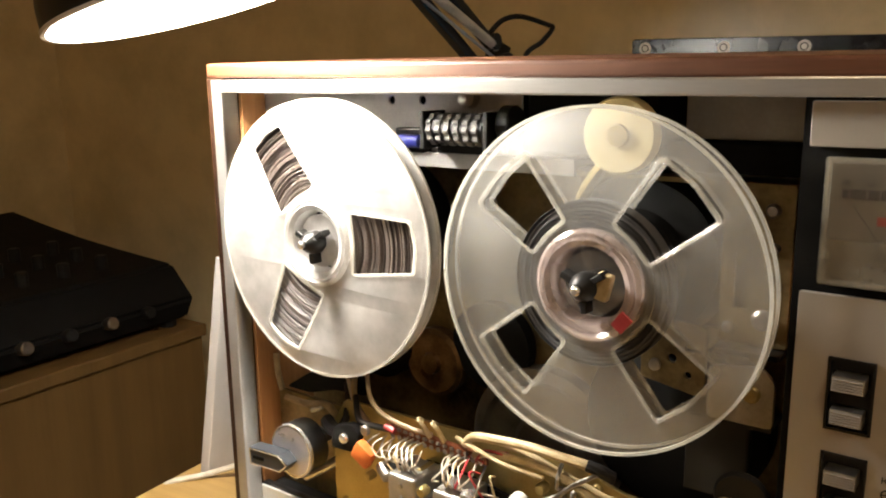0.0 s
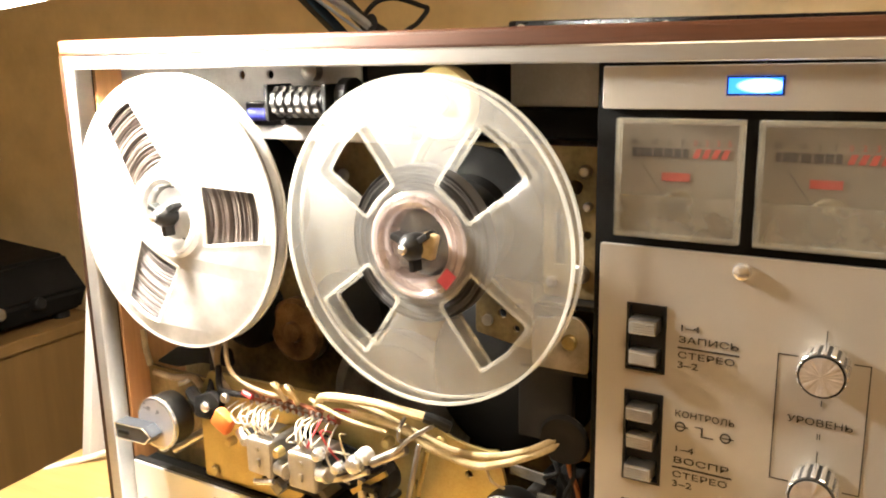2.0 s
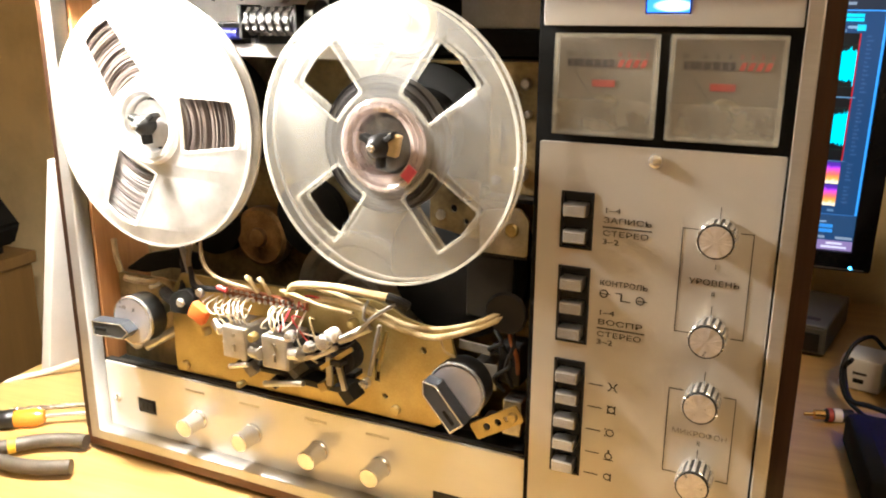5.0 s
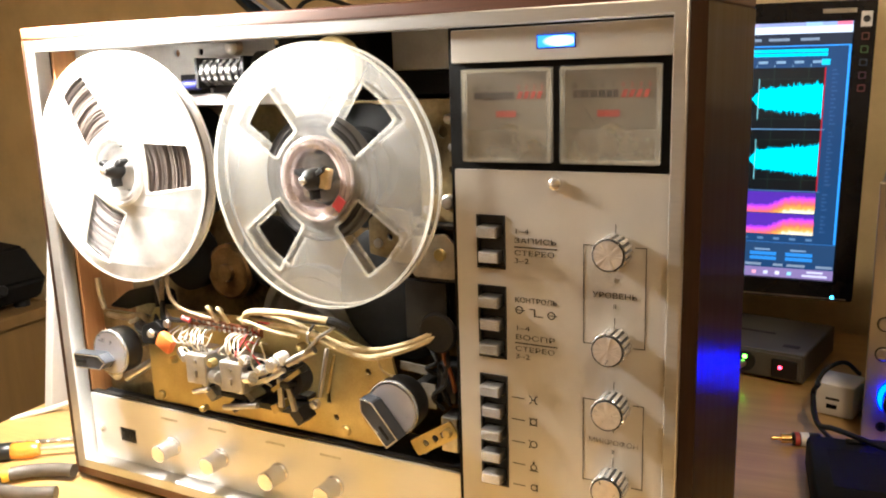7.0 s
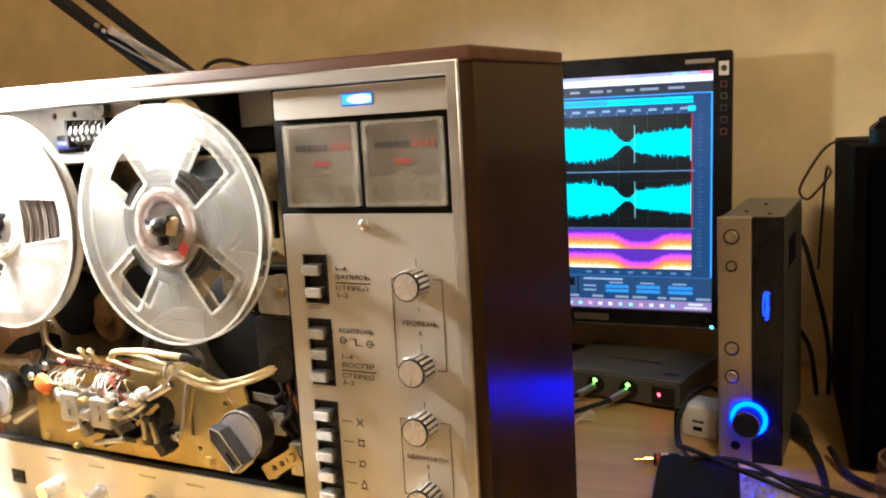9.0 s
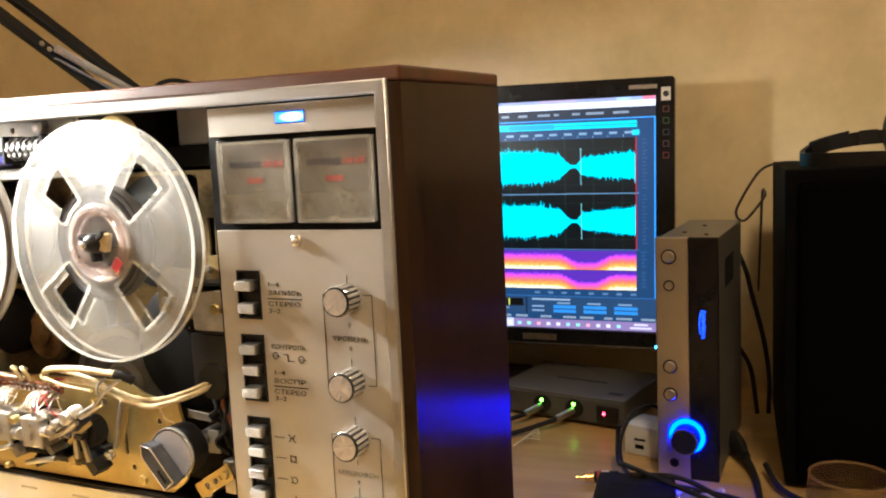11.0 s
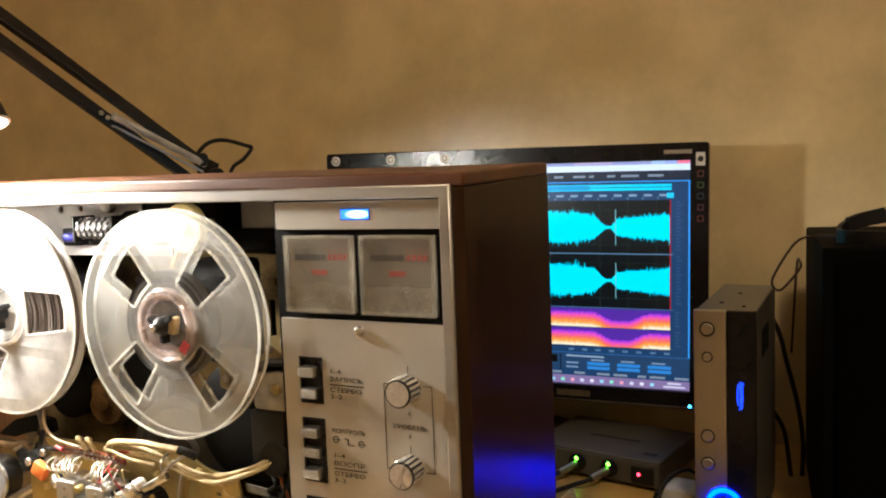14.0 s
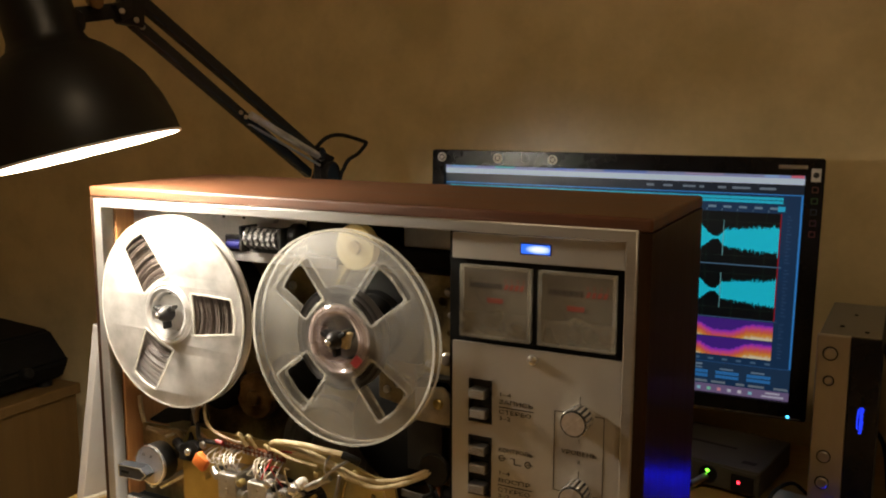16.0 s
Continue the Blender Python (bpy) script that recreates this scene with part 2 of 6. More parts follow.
M_WHITEW = pm("white_wire", (0.66, 0.60, 0.49), (0.48, 0.41, 0.31), 0.45, 0.0, 120, 900, 0.05)
M_REDW = pm("red_wire", (0.5, 0.05, 0.05), (0.35, 0.03, 0.03), 0.45, 0.0, 120, 900, 0.05)
M_ORANGE = pm("orange_part", (0.75, 0.2, 0.04), (0.6, 0.14, 0.03), 0.4, 0.0, 80, 900, 0.05)
M_BOARD = pm("brown_board", (0.28, 0.09, 0.03), (0.18, 0.05, 0.02), 0.45, 0.0, 80, 700, 0.1)
M_BOARDDARK = pm("brown_black_cord", (0.05, 0.022, 0.012), (0.03, 0.014, 0.008), 0.5, 0.0, 80, 700, 0.1)
M_RUBBER = pm("black_rubber", (0.012, 0.0115, 0.011), (0.008, 0.0075, 0.007), 0.6, 0.0, 80, 900, 0.15, spec=0.25)
M_REEL_L = plastic_film("milky_reel_plastic", (0.82, 0.81, 0.79), 0.46, 0.34, 0.20, 0.8, 0.13, 0.55)
M_REEL_R = plastic_film("hazy_clear_reel_plastic", (0.60, 0.60, 0.54), 0.935, 0.42, 0.06, 1.0, 0.10, 0.56)
M_REEL_RIM = plastic_film("clear_window_edge", (0.85, 0.83, 0.74), 0.74, 0.15, 0.18, 0.8, 0.06)
M_REEL_EDGE = plastic_film("clear_reel_edge", (0.92, 0.90, 0.82), 0.52, 0.12, 0.15)
M_PINK = plastic_film("pink_clear_plastic", (0.84, 0.68, 0.63), 0.64, 0.1, 0.12, 1.0, 0.08)
M_METERFACE = pm("meter_face", (0.215, 0.19, 0.145), (0.14, 0.123, 0.093), 0.6, 0.0, 40, 400, 0.0)
M_CLEAR = plastic_film("clear_meter_window", (0.55, 0.53, 0.48), 0.93, 0.12, 0.03)
M_METERRIM = plastic_film("clear_meter_edge", (0.58, 0.55, 0.46), 0.76, 0.2, 0.1)
M_COIL = plastic_film("yellowed_coil", (0.5, 0.42, 0.24), 0.72, 0.3, 0.2)
M_FROST = plastic_film("frosted_meter_window", (0.52, 0.48, 0.39), 0.66, 0.3, 0.22)
M_WALL = pm("mottled_tan_wallpaper", (0.78, 0.62, 0.345), (0.60, 0.475, 0.25), 0.39, 0.0, 9.0, 90, 0.3, (1, 1, 1), 1.0, 0, 0.001, 0.1, 0.16, 0.42, 0.74)
M_CEIL = pm("white_ceiling", (0.75, 0.72, 0.66), (0.68, 0.65, 0.6), 0.9, 0.0, 3.0, 120, 0.1)
M_FLOOR = wood("floor_laminate", (0.16, 0.09, 0.045), (0.25, 0.15, 0.08), 0.45, "x", 3.0)
M_CABINET = wood("brown_cabinet", (0.135, 0.075, 0.023), (0.185, 0.104, 0.032), 0.5, "z", 3.0)
M_LAMP = pm("black_lamp_enamel", (0.012, 0.0115, 0.011), (0.008, 0.008, 0.0075), 0.42, 0.0, 30, 400, 0.05, spec=0.3)
M_LAMPIN = pm("white_lamp_inside", (0.86, 0.86, 0.84), (0.8, 0.8, 0.78), 0.45, 0.0, 30, 400, 0.03)
M_AMP = pm("champagne_aluminium", (0.52, 0.47, 0.39), (0.45, 0.40, 0.33), 0.33, 0.8, 30, 900, 0.08, (1, 1, 0.1))
M_AMPCASE = pm("grey_amplifier_case", (0.20, 0.185, 0.15), (0.15, 0.14, 0.115), 0.45, 0.4, 40, 900, 0.1)
M_GLOSSBLACK = pm("gloss_black_panel", (0.009, 0.009, 0.011), (0.006, 0.006, 0.007), 0.24, 0.0, 40, 900, 0.0, spec=0.28, rvar=0.04)
M_SPEAKER = pm("black_ash_vinyl", (0.003, 0.0028, 0.0026), (0.002, 0.0019, 0.0018), 0.7, 0.0, 60, 500, 0.3, (1, 1, 0.2), 0.05)
M_CLOTH = pm("black_speaker_cloth", (0.0022, 0.0021, 0.002), (0.0014, 0.0014, 0.0013), 0.95, 0.0, 80, 1200, 0.4, (1, 1, 1), 0.02)
M_BOXGREY = pm("grey_painted_metal", (0.115, 0.108, 0.09), (0.08, 0.075, 0.063), 0.45, 0.2, 30, 900, 0.1)
M_WHITEP = pm("white_plastic", (0.74, 0.71, 0.66), (0.66, 0.63, 0.58), 0.4, 0.0, 40, 700, 0.05)
M_GOLD = pm("gold_plating", (0.95, 0.66, 0.25), (0.8, 0.52, 0.18), 0.2, 1.0, 60, 700, 0.03)
M_GREYBOARD = pm("pale_grey_board", (0.56, 0.53, 0.50), (0.48, 0.45, 0.42), 0.55, 0.0, 20, 400, 0.1)
M_GRIP = pm("grey_rubber_grip", (0.085, 0.068, 0.052), (0.055, 0.045, 0.035), 0.5, 0.0, 80, 700, 0.15)
M_YELLOW = pm("yellow_plastic", (0.85, 0.55, 0.05), (0.7, 0.42, 0.03), 0.4, 0.0, 80, 700, 0.05)
M_AMBER = plastic_film("amber_handle_plastic", (0.9, 0.42, 0.05), 0.25, 0.15, 0.1)
M_GLASSJAR = plastic_film("thin_amber_glass", (0.16, 0.08, 0.025), 0.80, 0.06, 0.06, 0.8, 0.035)
M_JARLIP = plastic_film("amber_glass_lip", (0.55, 0.36, 0.15), 0.55, 0.1, 0.15, 0.8, 0.08)
M_PURPLE = plastic_film("clear_wrap", (0.7, 0.68, 0.8), 0.5, 0.2, 0.2)
M_BULB = glow("lamp_bulb_light", (1.0, 0.92, 0.80), 760.0)
M_BLUE = glow("blue_led_ring", (0.0, 0.006, 1.0), 85.0)
M_BLUEDISP = glow("blue_display", (0.01, 0.04, 1.0), 4.0)
M_BLUEWIN = glow("blue_lit_window", (0.03, 0.17, 0.95), 2.6)
_nt = M_BLUEWIN.node_tree
_tc, _ds, _cr = _nt.nodes.new("ShaderNodeTexCoord"), _nt.nodes.new("ShaderNodeVectorMath"), _nt.nodes.new("ShaderNodeValToRGB")
_ds.operation = "DISTANCE"
_ds.inputs[1].default_value = (0.62, 0.0, 0.5)
_cr.color_ramp.elements[0].position, _cr.color_ramp.elements[0].color = 0.14, (0.80, 0.93, 1.0, 1)
_cr.color_ramp.elements[1].position, _cr.color_ramp.elements[1].color = 0.50, (0.02, 0.14, 0.85, 1)
_nt.links.new(_tc.outputs["Generated"], _ds.inputs[0])
_nt.links.new(_ds.outputs["Value"], _cr.inputs["Fac"])
_nt.links.new(_cr.outputs["Color"], _nt.nodes["Principled BSDF"].inputs["Emission Color"])
M_GREENLED = glow("green_led", (0.15, 1.0, 0.04), 9.0)
M_REDLED = glow("red_led", (1.0, 0.03, 0.06), 9.0)
M_CYANLED = glow("cyan_led", (0.05, 0.45, 1.0), 8.0)

# ---- world ----
world = bpy.data.worlds.new("night_room")
world.use_nodes = True
world.node_tree.nodes["Background"].inputs["Color"].default_value = (0.02, 0.015, 0.01, 1)
world.node_tree.nodes["Background"].inputs["Strength"].default_value = 0.3
scene.world = world


def structure(name, bm, material, label, category):
    return tagged(part(name, bm, material), label, category, "", "structure")


# ---- room ----
TURN, CEIL = 5.0, 45.0
WALL = pose(0.307, 1.215, 0, 0, 0, TURN)


def wall_box(x0, x1, y0, y1, z0, z1):
    bm = box(x0, x1, y0, y1, z0, z1)
    bm.transform(WALL)
    return bm


structure("wall_north", wall_box(-2.1, 2.5, 0.0, 0.12, 0, 2.6), M_WALL, "tan mottled wallpaper wall behind the desk", "wall")
structure("wall_south", wall_box(-2.1, 2.5, -3.32, -3.2, 0, 2.6), M_WALL, "tan mottled wallpaper wall across the room", "wall")
structure("wall_west", wall_box(-2.1, -1.98, -3.2, 0.0, 0, 2.6), M_WALL, "tan mottled wallpaper side wall", "wall")
structure("wall_east", wall_box(2.38, 2.5, -3.2, 0.0, 0, 2.6), M_WALL, "tan mottled wallpaper side wall", "wall")
structure("floor", wall_box(-2.1, 2.5, -3.32, 0.12, -0.1, 0.0), M_FLOOR, "brown laminate floor", "floor")
structure("ceiling", wall_box(-2.1, 2.5, -3.32, 0.12, 2.6, 2.7), M_CEIL, "plain white painted ceiling", "ceiling")

# ---- ceiling lamp of the room ----
cl = thing("ceiling_lamp", (0.78, -0.45, 2.6), 0, "round opal ceiling lamp lighting the room", "ceiling lamp")
part("base", cyl((0, 0, -0.02), (0, 0, 0.0), 0.11, 32), M_WHITEP, cl)
part("globe", lathe([(0.10, -0.02), (0.15, -0.04), (0.165, -0.075), (0.14, -0.11), (0.08, -0.132), (0, -0.138)], (0, 0, 0), (0, 0, 1), 40), glow("opal_globe_light", (1.0, 0.78, 0.52), CEIL), cl, "glowing opal glass globe", True)

# ---- desk ----
desk = thing("desk", (0.2, 0.75, 0.0), TURN, "light beech laminate desk standing against the wall", "desk")
part("desktop", box(-0.845, 1.15, -0.47, 0.44, 0.726, 0.75, 0.002), M_DESK, desk)
for sx, sy in ((-0.80, -0.43), (-0.80, 0.38), (1.10, -0.43), (1.10, 0.38)):
    part("leg", box(sx - 0.025, sx + 0.025, sy - 0.025, sy + 0.025, 0.0, 0.726, 0.003), M_CABINET, desk)

# ---- cabinet and mixer left of the desk ----
cabinet = thing("cabinet", (-1.12, 0.95, 0.0), 3.0, "brown wooden cabinet standing beside the desk", "cabinet")
part("body", box(-0.55, -0.002, -0.95, 0.0, 0.06, 0.70), M_CABINET, cabinet)
part("plinth", box(-0.53, -0.03, -0.93, -0.02, 0.0, 0.06), M_MATBLACK, cabinet)
part("top", box(-0.56, 0.006, -0.96, 0.006, 0.70, 0.722, 0.003), M_CABINET, cabinet)
mixer = thing("mixer", (-1.14, 0.94, 0.722), 3.0, "black mixing desk with rows of knobs on the cabinet", "mixer")
bm = bmesh.new()
prof = [(0.0, 0.012), (0.02, 0.05), (-0.03, 0.105), (-0.30, 0.125), (-0.52, 0.16), (-0.52, 0.012)]
ends = [[bm.verts.new((x, y, z)) for x, z in prof] for y in (0.0, -0.78)]
bm.faces.new(ends[0])
bm.faces.new(ends[1])
for k in range(len(prof)):
    n = (k + 1) % len(prof)
    bm.faces.new((ends[0][k], ends[0][n], ends[1][n], ends[1][k]))
bmesh.ops.bevel(bm, geom=bm.edges[:], offset=0.006, segments=2, affect="EDGES")
part("body", bm, M_MATBLACK, mixer)
for x, y in ((-0.02, -0.03), (-0.02, -0.74), (-0.5, -0.03), (-0.5, -0.74)):
    part("foot", cyl((x, y, 0.0), (x, y, 0.016), 0.014), M_RUBBER, mixer)
for k in range(9):
    y = -0.10 - 0.07 * k
    part("knob", cyl((0.012, y, 0.045), (0.032, y, 0.049), 0.010, 14, 0.002), M_STEEL if k % 2 else M_RUBBER, mixer)
    for j in range(3):
        x = -0.09 - 0.07 * j
        part("knob", cyl((x, y, 0.105 + 0.005 * j), (x, y, 0.132 + 0.005 * j), 0.010, 12, 0.002), M_RUBBER, mixer)

# ---- tape recorder ----
X0, X1, Y0, Y1, Z0, Z1 = -0.440, 0.116, 0.463, 0.634, 0.754, 1.1535
rec = thing("tape_recorder", (-0.162, 0.555, 0.75), 0, "walnut-cased reel-to-reel tape recorder with its deck cover removed", "tape recorder")


def rp(name, bm, material, label="", smooth=False, parent=None):
    return part(name, bm, material, parent or rec, label, smooth, world=True)


TW, TT, SAG = 0.016, 0.010, 0.0055


def sagged(bm, drop, rise=0.0):
    """The top of the case runs down a little towards its control side and up towards the back."""
    for v in bm.verts:
        if v.co.z > 1.05:
            v.co.z += rise * (v.co.y - Y0) / (Y1 - Y0) - drop * (v.co.x - X0) / (X1 - X0)
    return bm


LX, RX, RZ = -0.3235, -0.1335, 1.0405
rp("top_panel", sagged(box(X0, X1, Y0, Y1, Z1 - TT, Z1, 0.0022, 3), SAG, 0.005), M_WOOD, "walnut veneer top")
rp("bottom_panel", box(X0, X1, Y0, Y1, Z0, Z0 + TW, 0.0015), M_WOOD, "walnut veneer base")
rp("side_panel", sagged(box(X0, X0 + TW, Y0 + 0.0005, Y1 - 0.0005, Z0 + TW, Z1 - TT - 0.0003), SAG, 0.005), M_WOOD_SIDE_SHADED, "walnut veneer side with shade put into its colour")
rp("side_panel", sagged(box(X1 - TW, X1, Y0 + 0.0005, Y1 - 0.0005, Z0 + TW, Z1 - TT - 0.0003), SAG, 0.005), M_WOOD_SIDE_SHADED, "walnut veneer side with shade put into its colour")
rp("inner_lining", box(X0 + TW, X0 + TW + 0.003, 0.4775, Y1 - 0.008, Z0 + TW, Z1 - TW), M_RAWWOOD, "bare plywood lining")
rp("back_panel", box(X0 + TW, X1 - TW, Y1 - 0.008, Y1 - 0.001, Z0 + TW, Z1 - TW), M_MATBLACK, "black fibre back")
for x in (X0 + 0.04, X1 - 0.04):
    for y in (Y0 + 0.03, Y1 - 0.03):
        rp("foot", cyl((x, y, 0.75), (x, y, Z0 + 0.001), 0.012), M_RUBBER)
TI = 0.0105
outer, inner = rect(X0 + 0.0095, X1 - TI, Z0 + 0.011, 1.1410), rect(-0.4225, 0.0998, 0.7715, 1.1348)
rp("trim_frame", sagged(moved(sheet(outer, [inner], 0.015, 0.0012), 0, 0.4675, 0), 0.0022), M_TRIM, "brushed aluminium frame")

# control panel
rp("backing_panel", box(-0.0415, 0.0998, 0.4705, 0.476, 0.7715, 1.1348), M_MATBLACK, "black backing")
rp("upper_plate", moved(sheet(round_poly(rect(-0.0375, 0.0970, 1.111, 1.1299), 0.0008), [rect(0.0180, 0.0428, 1.1165, 1.1257)], 0.003, 0.0004), 0, 0.4685, 0), M_PANEL, "satin silver plate")
SW = [(-0.0228, -0.0032, 0.983, 1.0175, 2), (-0.0228, -0.0032, 0.9235, 0.972, 3), (-0.0228, -0.0032, 0.834, 0.912, 5)]
rp("lower_plate", moved(sheet(round_poly(rect(-0.0372, 0.0968, 0.775, 1.0452), 0.0008), [rect(a, b, c, d) for a, b, c, d, _ in SW], 0.003, 0.0004), 0, 0.4685, 0), M_PANEL, "satin silver plate")
win = rp("pilot_window", box(0.0180, 0.0428, 0.4675, 0.4705, 1.1165, 1.1257), M_BLACK)
rp("pilot_light", box(0.0194, 0.0414, 0.4665, 0.4675, 1.1178, 1.1245), M_BLUEWIN, "lit blue window", parent=win)

# level meters
for mx, w in ((-0.0295, 0.0570), (0.0343, 0.0572)):
    z0, z1 = 1.0512, 1.1062
    met = rp("level_meter", joined(box(mx, mx + w, 0.4690, 0.4702, z0, z1)), M_METERFACE, "beige level meter")
    rp("window", box(mx, mx + w, 0.4648, 0.4656, z0, z1, 0.0004), M_CLEAR, "clear window", parent=met)
    rp("window_frame", moved(sheet(rect(mx, mx + w, z0, z1), [rect(mx + 0.001, mx + w - 0.001, z0 + 0.001, z1 - 0.001)], 0.0034), 0, 0.4673, 0), M_FROST, "clear plastic sides", parent=met)
    rp("lower_window", box(mx + 0.0012, mx + w - 0.0012, 0.4657, 0.4663, z0 + 0.001, z0 + 0.0195), M_FROST, "ribbed frosted window", parent=met)
    rp("window_rim", moved(sheet(round_poly(rect(mx - 0.0002, mx + w + 0.0002, z0 - 0.0002, z1 + 0.0002), 0.0008), [rect(mx + 0.0016, mx + w - 0.0016, z0 + 0.0016, z1 - 0.0016)], 0.0014, 0.0004), 0, 0.4646, 0), M_METERRIM, parent=met)
    zz = 1.0886
    for k, (a, b) in enumerate(((0.006, 0.0085), (0.009, 0.0155), (0.0162, 0.0205), (0.0212, 0.0252), (0.0259, 0.0292), (0.0299, 0.0325))):
        bmk = box(mx + a, mx + b, 0.4686, 0.4690, zz, zz + 0.0042)
        rp("scale_mark", bmk, M_INK, parent=met)
    for k in range(4):
        bmk = box(-0.0013, 0.0013, 0.4686, 0.4690, zz, zz + 0.0042)
        for v in bmk.verts:
            v.co.x += mx + 0.0355 + 0.0042 * k + (0.0016 if v.co.z > zz + 0.001 else 0)
        rp("scale_mark", bmk, M_RED, parent=met)
    rp("red_bar", box(mx + 0.0205, mx + 0.0335, 0.4686, 0.4690, 1.0777, 1.0815), M_RED, parent=met)
    for txt, tx in (("20", 0.0068), ("10", 0.0165), ("5", 0.0235), ("2", 0.0295)):
        rp("number", lettering(txt, 0.0036, mx + tx, 0.4687, zz + 0.0068, align="CENTER"), M_INK, parent=met)
    for k in range(4):
        rp("number", lettering("0235"[k], 0.0036, mx + 0.0355 + 0.005 * k, 0.4687, zz + 0.0068, align="CENTER"), M_RED, parent=met)
    rp("needle", tube([(mx + 0.028, 0.4672, 1.062), (mx + 0.011, 0.4672, 1.086)], 0.00018, 6, 1), M_INK, parent=met)
    rp("coil", cyl((mx + 0.029, 0.469, 1.0655), (mx + 0.029, 0.4666, 1.0655), 0.0085, 24, 0.001), M_COIL, parent=met)

# chrome screw
rp("screw", lathe([(0.0042, 0.0), (0.0042, 0.001), (0.0036, 0.0026), (0.002, 0.0036), (0, 0.0038)], (0.030, 0.467, 1.0385), (0, -1, 0), 20), M_CHROME, "domed chrome screw", True)

# keys
for a, b, c, d, n in SW:
    sw = rp("switch_block", joined(box(a, b, 0.4694, 0.4702, c, d), box(a, a + 0.0012, 0.4662, 0.4694, c, d), box(b - 0.0012, b, 0.4662, 0.4694, c, d),
                                   box(a + 0.0012, b - 0.0012, 0.4662, 0.4694, d - 0.0012, d), box(a + 0.0012, b - 0.0012, 0.4662, 0.4694, c, c + 0.0012)), M_BLACK, "black switch bezel")
    for k in range(n):
        zc = d - (k + 0.62) * (d - c) / (n + 0.12)
        out = 0.4585 if k != 1 else 0.4605
        key = joined(box(a + 0.0030, b - 0.0030, out + 0.001, 0.4694, zc - 0.0036, zc + 0.0036, 0.0005))
        kk = rp("key", key, M_STEEL, "silver key", parent=sw)
        rp("key_cap", joined(*[box(a + 0.0035, b - 0.0035, out, out + 0.0011, zc - 0.0030 + 0.0012 * j, zc - 0.0022 + 0.0012 * j, 0.0002, 1) for j in range(5)]), M_CHROME, parent=sw)


def panel_knob(name, x, z, r, y_face, y_base, ribs=16):
    """A fluted knob with a turned bright cap."""
    kn = rp(name, lathe([(0, 0), (r * 0.93, 0), (r * 0.91, y_base - y_face - 0.0008), (0, y_base - y_face - 0.0008)], (x, y_base, z), (0, -1, 0), 40), M_BARGREY, "fluted silver knob", True)
    bm = bmesh.new()
    for k in range(ribs):
        rib = box(r * 0.88, r * 1.05, y_face + 0.0010, y_base, -r * 0.115, r * 0.115, r * 0.035, 1)
        tmp = moved(rib, x, 0, z, 0, 360.0 * k / ribs, 0)
        bm = joined(bm, tmp)
    rp("rib", bm, M_CHROME, "bright chrome ribs", parent=kn)
    rp("skirt_ring", cyl((x, y_face + 0.0010, z), (x, y_face - 0.0002, z), r * 0.97, 40), M_BLACK, parent=kn)
    cap, mid, rim = bmesh.new(), None, []
    mid = cap.verts.new((x, y_face - 0.0005, z))
    rk = random.Random(int(z * 9000))
    for k in range(48):
        t = 2 * math.pi * k / 48
        rim.append(cap.verts.new((x + r * 0.88 * math.cos(t), y_face - 0.0005 + rk.uniform(-0.00018, 0.00018), z + r * 0.88 * math.sin(t))))
    low = [cap.verts.new((v.co.x, y_face + 0.0004, v.co.z)) for v in rim]
    for k in range(48):
        n = (k + 1) % 48
        cap.faces.new((mid, rim[k], rim[n]))
        cap.faces.new((rim[k], low[k], low[n], rim[n]))
    cap.faces.new(low)
    rp("cap", cap, M_KNOBFACE, "radially brushed cap", parent=kn)
    return kn


M_KNOBFACE = pm("turned_knob_face", (0.80, 0.75, 0.70), (0.66, 0.61, 0.56), 0.32, 0.7, 300, 1500, 0.12)
for z in (1.0005, 0.9435, 0.9035, 0.8535):
    panel_knob("level_knob", 0.0675, z, 0.0098, 0.4505, 0.467)
INKY = 0.4668
for za, zb in ((1.0005, 0.9435), (0.9035, 0.8535)):
    ln = [box(0.0475, 0.0480, INKY, INKY + 0.0004, zb - 0.002, za + 0.002), box(0.0850, 0.0855, INKY, INKY + 0.0004, zb - 0.002, za + 0.002)]
    for z in (za + 0.002, zb - 0.002):
        ln += [box(0.0475, 0.0560, INKY, INKY + 0.0004, z - 0.0002, z + 0.0003), box(0.0785, 0.0855, INKY, INKY + 0.0004, z - 0.0002, z + 0.0003)]
    for z in (za, zb):
        ln += [box(0.0668, 0.0673, INKY, INKY + 0.0004, z + 0.010, z + 0.0155)]
    rp("printed_line", joined(*ln), M_INK)
    rp("printed_text", joined(lettering("I", 0.0042, 0.067, INKY, za - 0.0185 * (za - zb) / 0.057, align="CENTER"), lettering("II", 0.0042, 0.067, INKY, zb + 0.0225 * (za - zb) / 0.057, align="CENTER")), M_INK)
rp("printed_text", lettering("УРОВЕНЬ", 0.0046, 0.067, INKY, 0.9725, squash=1.28, align="CENTER"), M_INK)
rp("printed_text", lettering("МИКРОФОН", 0.0046, 0.067, INKY, 0.8790, squash=1.15, align="CENTER"), M_FADED)
for txt, z in (("1–4", 1.0078), ("ЗАПИСЬ", 1.0020), ("СТЕРЕО", 0.9942), ("3–2", 0.9892), ("КОНТРОЛЬ", 0.9640), ("1–4", 0.9455), ("ВОСПР", 0.9395), ("СТЕРЕО", 0.9318), ("3–2", 0.9268)):
    sq = {"КОНТРОЛЬ": 1.05, "ВОСПР": 1.6}.get(txt, 1.4)
    rp("printed_text", lettering(txt, 0.0045, 0.0025, INKY, z, squash=sq * 1.08), M_INK)
